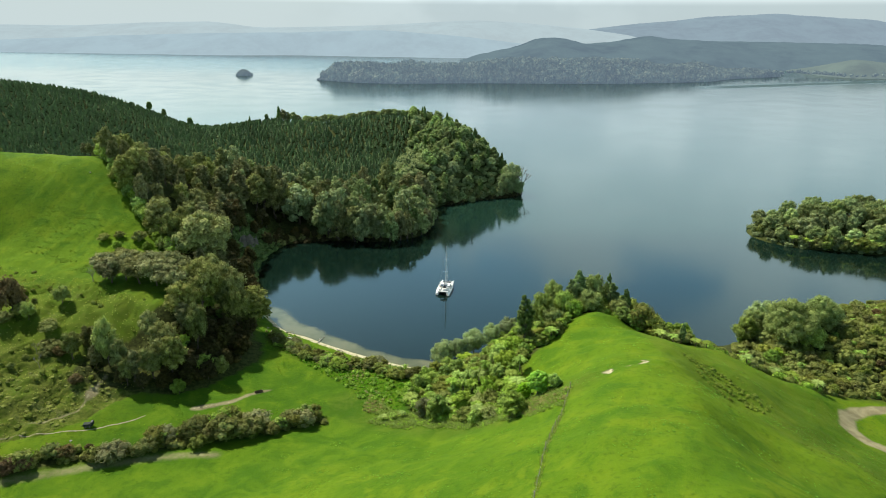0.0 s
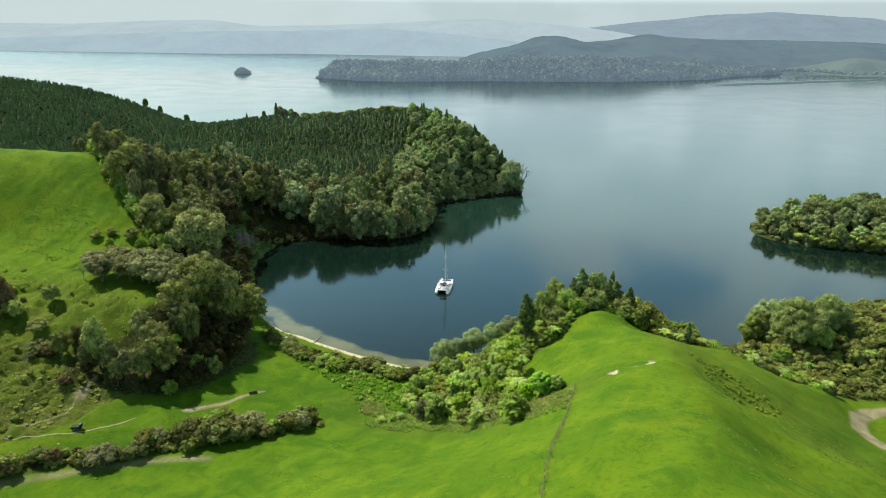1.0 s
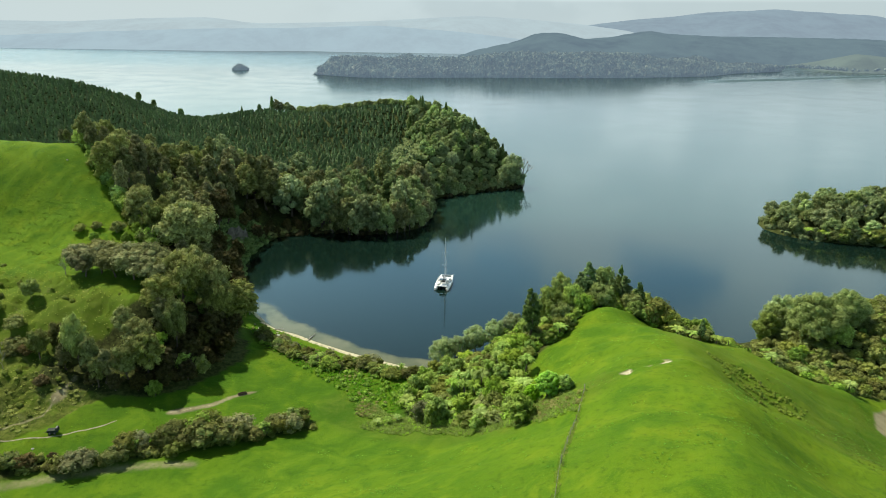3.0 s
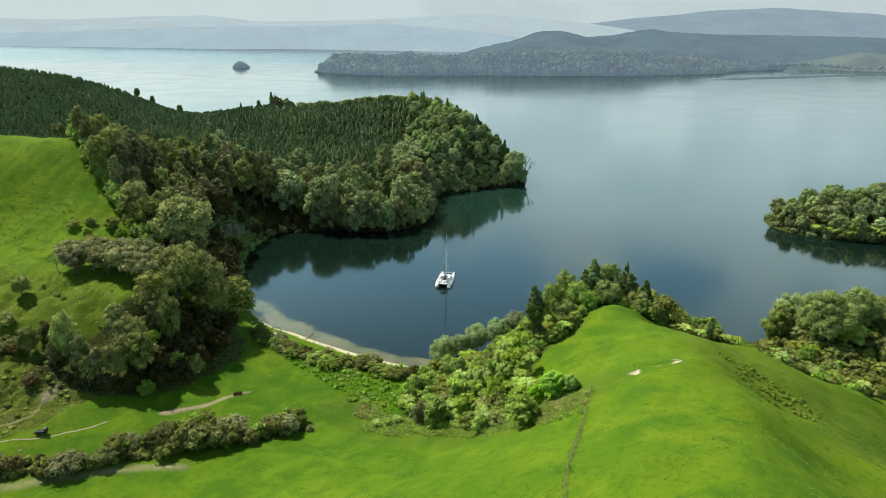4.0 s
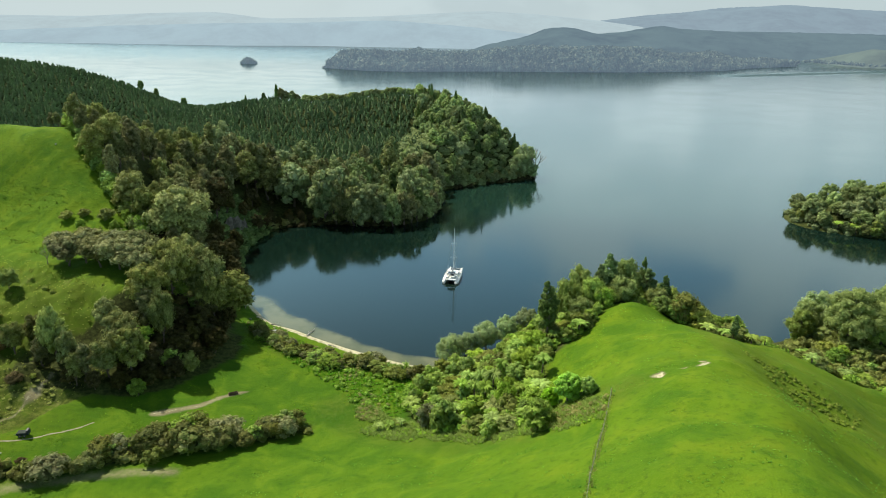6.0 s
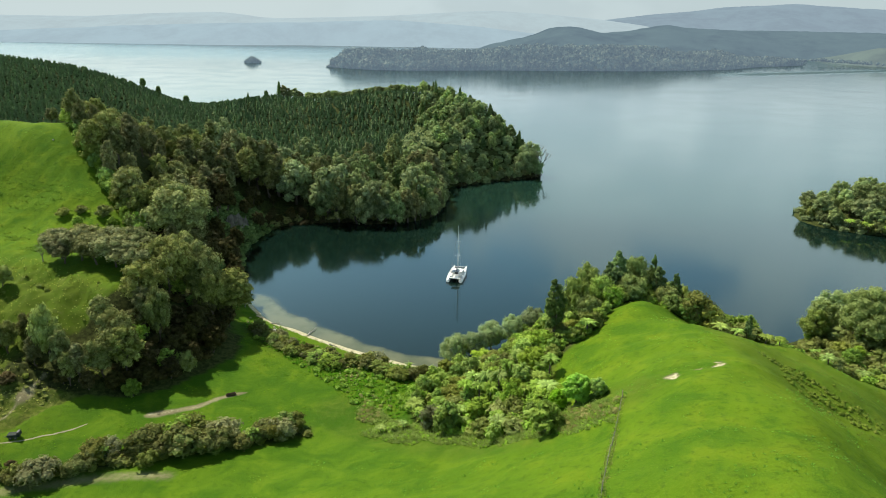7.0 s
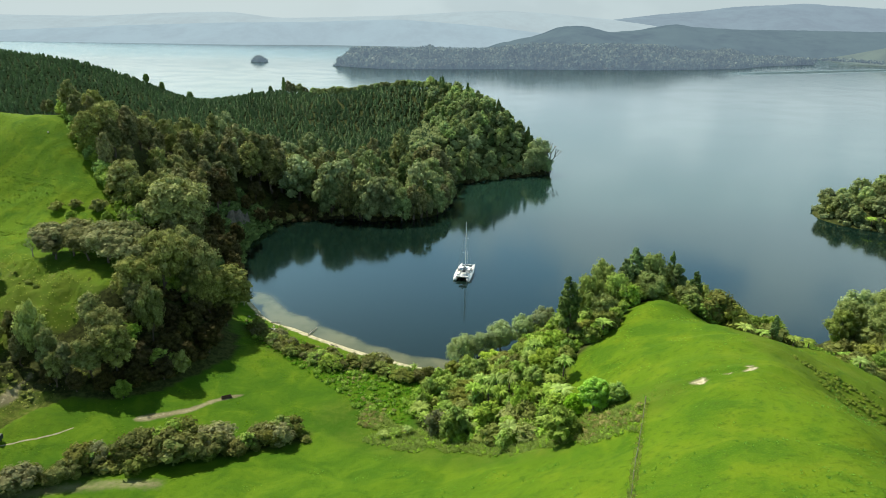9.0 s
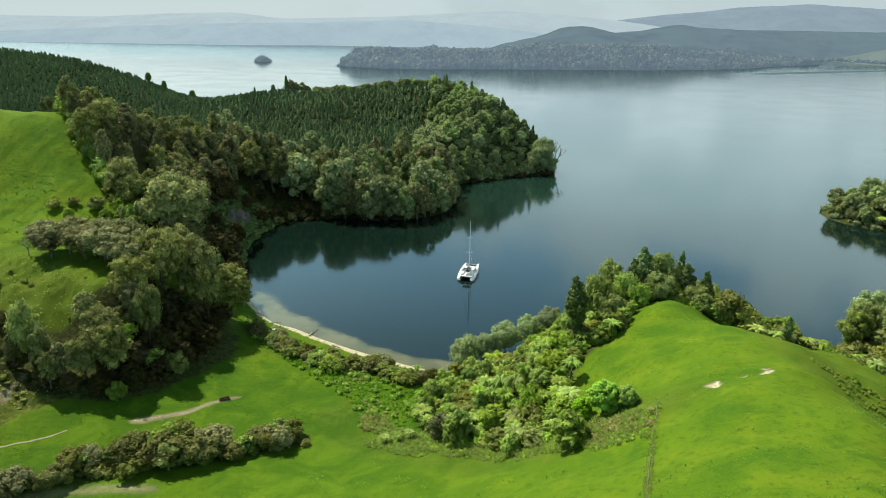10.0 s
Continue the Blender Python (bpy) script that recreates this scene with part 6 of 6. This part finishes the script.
low_growth("shore_scrub", leaf_clump(25, 30), [(-80, 280), (-54, 292), (-36, 290), (-18, 304), (-1, 335), (21, 363), (39, 377), (45, 394), (34, 398), (10, 378), (-14, 350), (-34, 312), (-62, 306), (-84, 292)], 1.5, 1.2, 2.4, SHADELEAF, "scrub at the headland waterline, shade put in its dark leaf colour", "scrub", 54, 0.9, (1.0, 1.5), 0.25, lambda x, y: near_line(x, y, SHORE[:14]) < 2.2, 0.9)
# conifer colour stands in here for the deep shade on the bank
low_growth("shore_scrub", leaf_clump(18, 30), [(-90, 222), (-66, 206), (-72, 232), (-76, 256), (-74, 284), (-90, 290), (-92, 262)], 2.0, 1.4, 3.2, FIR, "scrub on the steep cove bank, conifer-dark in place of shade", "scrub", 36, 0.85, (1.0, 1.5), 0.3)
low_growth("shore_scrub", leaf_clump(19, 30), ISLAND_SHORE, 2.0, 1.4, 3.0, ISLE, "light green scrub round the island shore", "scrub", 37, 0.8, (1.0, 1.5), 0.3, lambda x, y: near_line(x, y, ISLAND_SHORE) < 6)


def tussock(seed, count=9, lean=0.5):
    """A tuft of grass blades one unit tall."""
    rng_ = np.random.RandomState(seed)
    a = rng_.uniform(0, 6.28, count)
    l, s = rng_.uniform(0.6, 1.0, count), rng_.uniform(0.2, 1.0, count) * lean
    out, side = np.stack([np.cos(a), np.sin(a), 0 * a], 1), np.stack([-np.sin(a), np.cos(a), 0 * a], 1)
    foot, tip = out * 0.12, out * (l * s)[:, None] + np.array([0, 0, 1.0]) * l[:, None]
    v = np.stack([foot - side * 0.13, foot + side * 0.13, tip], 1).reshape(-1, 3)
    return v, np.arange(count * 3).reshape(-1, 3)


SPUR_GRASS = [(-34, 116), (-14, 78), (8, 66), (60, 66), (84, 100), (92, 134), (86, 149), (56, 160), (38, 174), (31, 165), (20, 153), (20, 140), (22, 122), (4, 130), (-12, 138), (-40, 128)]
HILL_GRASS = [(-175, 246), (-128, 244), (-98, 213), (-88, 196), (-76, 174), (-124, 196), (-175, 216)]
ROUGH_SLOPE = [(-140, 118), (-96, 128), (-84, 140), (-74, 150), (-76, 168), (-96, 180), (-124, 194), (-150, 204)]
FLATS = [(-96, 124), (-72, 128), (-28, 145), (-14, 150), (-12, 160), (-30, 168), (-56, 184), (-54, 160), (-62, 152), (-76, 144), (-88, 138)]
FENCE_STRIP = [(23, 118.4), (20.3, 110.5), (17, 113), (13.5, 117.3), (9, 121.5), (2.1, 129), (-7.3, 134.2), (-18.3, 139.2), (-21, 148), (-20, 154), (-13.6, 147), (-7.9, 142.6), (-0.7, 136.8), (5, 130), (11, 127.5), (14.5, 124), (17.5, 127), (20.5, 122)]
BEACH_GRASS = [(-58, 190), (-54, 192), (-46, 187), (-38, 181.5), (-27, 174.5), (-14, 170), (-7, 166), (-8, 152), (-14, 146), (-20, 150), (-26, 158), (-38, 169), (-52, 182)]
low_growth("pasture_tufts", tussock(1, 7, 0.9), SPUR_GRASS, 0.7, 0.08, 0.2, TUFT, "short uneven tufts in the grazed pasture", "grass", 41, 0.55, (1.6, 3.2), 0.0, lambda x, y: lattice_noise(x, y, 3.5, 77) > 0.68)
low_growth("pasture_tufts", tussock(2, 7, 0.9), HILL_GRASS, 0.95, 0.1, 0.24, TUFT, "short uneven tufts in the grazed pasture", "grass", 42, 0.5, (1.6, 3.2), 0.0, lambda x, y: lattice_noise(x, y, 3.5, 77) > 0.68)
low_growth("pasture_tufts", tussock(3, 7, 0.9), FLATS, 0.75, 0.1, 0.24, TUFT, "lush uneven tufts on the valley floor", "grass", 43, 0.6, (1.6, 3.2), 0.0, lambda x, y: lattice_noise(x, y, 3.5, 77) > 0.68)
low_growth("tussocks", tussock(4, 12, 1.3), ROUGH_SLOPE, 0.9, 0.12, 0.32, RANK, "rough yellow-green tussocks on the eroded slope", "grass", 44, 0.55, (0.9, 1.7), 0.0)
ragged = lambda x, y: near_line(x, y, FENCE_STRIP[1:9]) > 4.5 * np.clip(lattice_noise(x, y, 3.2, 81) - 0.25, 0, 1)
low_growth("rank_grass", tussock(5, 14, 1.5), FENCE_STRIP, 0.5, 0.25, 0.6, SEDGE, "tall green seeding grass along the bush edge", "grass", 45, 0.85, (1.2, 2.2), 0.0, ragged)
low_growth("bracken", leaf_clump(26, 20), FENCE_STRIP, 0.8, 0.3, 0.8, BRACKEN, "patches of dead brown bracken along the bush edge", "bracken", 57, 0.8, (1.1, 1.9), 0.35, lambda x, y: ragged(x, y) & (lattice_noise(x, y, 5, 71) > np.where((x > 12) | (x < -9), 0.45, 0.72)))
low_growth("rank_grass", leaf_clump(27, 20), FENCE_STRIP, 0.7, 0.2, 0.6, SEDGE, "clumps of rank green grass along the bush edge", "grass", 58, 0.7, (1.1, 1.9), 0.35, lambda x, y: ragged(x, y) & (lattice_noise(x, y, 4, 72) > 0.4))
low_growth("rank_grass", tussock(6, 14, 1.5), BEACH_GRASS, 0.7, 0.2, 0.45, TUFT, "tall rough grass behind the beach", "grass", 46, 0.5, (1.2, 2.0), 0.0)
low_growth("rank_grass", leaf_clump(28, 20), BEACH_GRASS, 0.9, 0.2, 0.6, SEDGE, "clumps of rank green grass behind the beach", "grass", 59, 0.3, (1.1, 1.9), 0.35, lambda x, y: lattice_noise(x, y, 4, 73) > 0.4)
low_growth("bracken", leaf_clump(29, 20), BEACH_GRASS, 1.1, 0.3, 0.8, BRACKEN, "dead brown bracken among the beach scrub", "bracken", 60, 0.7, (1.1, 1.9), 0.35, lambda x, y: lattice_noise(x, y, 5, 74) > 0.62)
low_growth("rank_grass", tussock(7, 12, 1.3), [(23.6, 118.2), (18.9, 102.4), (14.6, 88), (11.9, 76), (11.1, 76), (13.8, 88), (18.0, 102.6), (22.8, 118.2)], 0.3, 0.16, 0.34, RANK, "uncut pale grass under the fence wires", "grass", 63, 0.75, (0.8, 1.3), 0.0)
contour = lambda x, y: (np.sin(ground_z(x, y) * 5.0 + 6 * lattice_noise(x, y, 12, 61)) > 0.55) & (lattice_noise(x, y, 7, 62) > 0.42)
low_growth("pasture_tussocks", tussock(8, 8, 1.1), [(-140, 226), (-118, 222), (-98, 208), (-92, 196), (-106, 190), (-132, 200), (-150, 212)], 0.75, 0.2, 0.45, RUSH, "dark tufts along stock treads on the hill", "grass", 55, 0.8, (1.2, 2.2), 0.0, contour)
low_growth("pasture_tussocks", tussock(9, 8, 1.1), [(44, 118), (52, 104), (66, 100), (84, 102), (92, 120), (88, 140), (78, 134), (66, 126), (54, 124)], 0.7, 0.12, 0.28, RUSH, "dark tufts on the olive flank", "grass", 56, 0.8, (1.2, 2.2), 0.0, contour)
# rushes in the damp hollow, in rough rows down the slope
low_growth("rushes", leaf_clump(7, 20), [(49.5, 135), (53.6, 134.5), (58.5, 133), (62.5, 130), (65.5, 125), (62, 120), (58, 120.5), (54, 123), (50.5, 127)], 0.65, 0.3, 0.75, RUSH, "clumps of dark rushes in a damp hollow", "rushes", 47, 0.95, (1.0, 1.7), 0.42, lambda x, y: np.sin((x * 0.75 + y * 0.66) * 2.2 + 7 * lattice_noise(x, y, 4, 8)) > -0.1)
low_growth("low_scrub", leaf_clump(24, 24), [(-120, 118), (-96, 126), (-88, 130), (-82, 137), (-80, 147), (-98, 150), (-120, 148)], 1.0, 0.25, 0.6, SCRUB, "olive hummocky low growth on the eroded slope", "scrub", 53, 0.4, (1.5, 2.6), 0.4, lambda x, y: lattice_noise(x + y, y - x, 4.0, 18) > 0.45)
low_growth("low_scrub", leaf_clump(15, 30), ROUGH_SLOPE, 3.6, 0.5, 1.4, SCRUB, "scattered low scrub on the eroded slope", "scrub", 48, 0.4)
low_growth("low_scrub", leaf_clump(16, 30), [(-56, 187), (-38, 176), (-20, 167), (-9, 163), (-10, 150), (-24, 152), (-34, 166), (-52, 182)], 2.2, 0.6, 1.5, GREEN, "scattered low shrubs and ferns behind the beach", "scrub", 49, 0.55)

low_growth("undergrowth", leaf_clump(21, 30), [(-70, 150), (-62, 157), (-57, 166), (-56, 178), (-62, 190), (-72, 184), (-74, 160)], 1.9, 1.2, 2.6, SHADELEAF, "dense undergrowth beneath the beach trees, shade put in its colour", "undergrowth", 50, 0.85)
low_growth("undergrowth", leaf_clump(23, 30), [(-94, 116), (-80, 122), (-63, 127), (-47, 134), (-28, 141), (-28, 144.5), (-47, 138), (-63, 132), (-80, 126), (-94, 120)], 1.3, 0.8, 2.0, SCRUB, "low tangle filling the wild hedge", "undergrowth", 52, 0.8)


# ---- driftwood and stones on the beach ----
def driftwood(seed, length):
    rng_, bm = random.Random(seed), bmesh.new()
    a = Vector((0, 0, 0.12))
    for k in range(3):
        b = a + Vector((length / 3, rng_.uniform(-0.2, 0.2), rng_.uniform(-0.03, 0.05)))
        rod(bm, a, b, 0.16 - 0.035 * k, 0.13 - 0.035 * k, 7)
        if k:
            rod(bm, a, a + Vector((0.3, rng_.uniform(-0.6, 0.6), 0.5)), 0.06, 0.02, 5)
        a = b
    me = bpy.data.meshes.new("driftwood")
    bm.to_mesh(me)
    bm.free()
    me.materials.append(PALE_BARK)
    return new("driftwood", me)


for k, (x, y, length, turn) in enumerate(((-55.5, 196.6, 3.4, -40), (-50.5, 193.0, 2.6, 10), (-39.4, 186.6, 4.6, 75), (-53.8, 194.2, 2.2, -70), (-33, 181.8, 2.4, -25))):
    ob = driftwood(k, length)
    ob.matrix_basis = pose(x, y, max(0.02, float(ground_z(x, y))), 0, 0, turn)
    tagged(ob, "bleached driftwood log stranded on the beach", "driftwood", "driftwood on the beach")
for k, (x, y, wide) in enumerate(((-54.4, 191.5, 0.8), (-51.6, 189.6, 1.0), (-52.8, 193.4, 0.6), (-49.0, 190.4, 0.7), (-56.2, 193.6, 0.7))):
    wide *= 0.5
    ob = stone(40 + k, ROCK, wide, wide * 0.6)
    ob.matrix_basis = pose(x, y, float(ground_z(x, y)) + wide * 0.15, 0, 0, 50 * k)
    tagged(ob, "pale stone in the grass behind the beach", "rock", "stones by the beach")



# ---- dinghy and gear behind the beach ----
def dinghy(x, y, turn):
    root, bm, rings = new("dinghy"), bmesh.new(), []
    for u in np.linspace(0, 1, 9):
        half = 0.68 * (1 - max(0.0, (u - 0.4) / 0.6) ** 2.4) + 0.02
        rings.append([bm.verts.new((-1.5 + 3.0 * u, half * a, 0.04 + 0.52 * (1 - 0.25 * u ** 3) * h)) for a, h in ((-1, 0), (-0.9, 0.55), (-0.5, 0.92), (0, 1), (0.5, 0.92), (0.9, 0.55), (1, 0))])
    for p, q in zip(rings, rings[1:]):
        for k in range(6):
            bm.faces.new((p[k], q[k], q[k + 1], p[k + 1]))
    bm.faces.new(rings[0]), bm.faces.new(rings[-1][::-1])
    bmesh.ops.recalc_face_normals(bm, faces=bm.faces)
    hull = part("hull", bm, WHITE, root, smooth=True)
    part("keel", box(bmesh.new(), -1.4, 1.2, -0.03, 0.03, 0.52, 0.61, 0.01), DECK, hull)
    root.matrix_basis = pose(x, y, float(ground_z(x, y)), 0, 0, turn)
    return tagged(root, "small white dinghy lying upturned on the grass", "dinghy")


dinghy(-48.6, 187.0, 25)
for x, y, tall in ((-51.6, 190.6, 1.6), (-47.1, 188.6, 1.4), (-50.4, 188.4, 1.8)):
    plant("flax", x, y, tall, "flax behind the beach")


# ---- feed trough at the end of the mud ----
def feed_trough(x, y, turn):
    root = new("feed_trough")
    rust = plain("rusty_steel", (0.12, 0.070, 0.042), 0.8, 0.4, 2.0, bump=0.01)
    for name, sizes in (("end_panel", ((-1.3, -1.22, -0.45, 0.45, 0.08, 0.55), (1.22, 1.3, -0.45, 0.45, 0.08, 0.55))), ("side_panel", ((-1.22, 1.22, -0.45, -0.39, 0.08, 0.5), (-1.22, 1.22, 0.39, 0.45, 0.08, 0.5))), ("floor_panel", ((-1.22, 1.22, -0.39, 0.39, 0.08, 0.13),)),
                        ("skid", ((-1.3, 1.3, -0.4, -0.3, -0.15, 0.078), (-1.3, 1.3, 0.3, 0.4, -0.15, 0.078)))):
        for size in sizes:
            part(name, box(bmesh.new(), *size, 0.012), rust, root)
    root.matrix_basis = pose(x, y, float(ground_z(x, y)) + 0.05, 0, 0, turn) @ Matrix.Scale(0.75, 4)
    return tagged(root, "rusty brown open feed trough standing in mud", "trough")


feed_trough(-48.3, 154.6, 28)
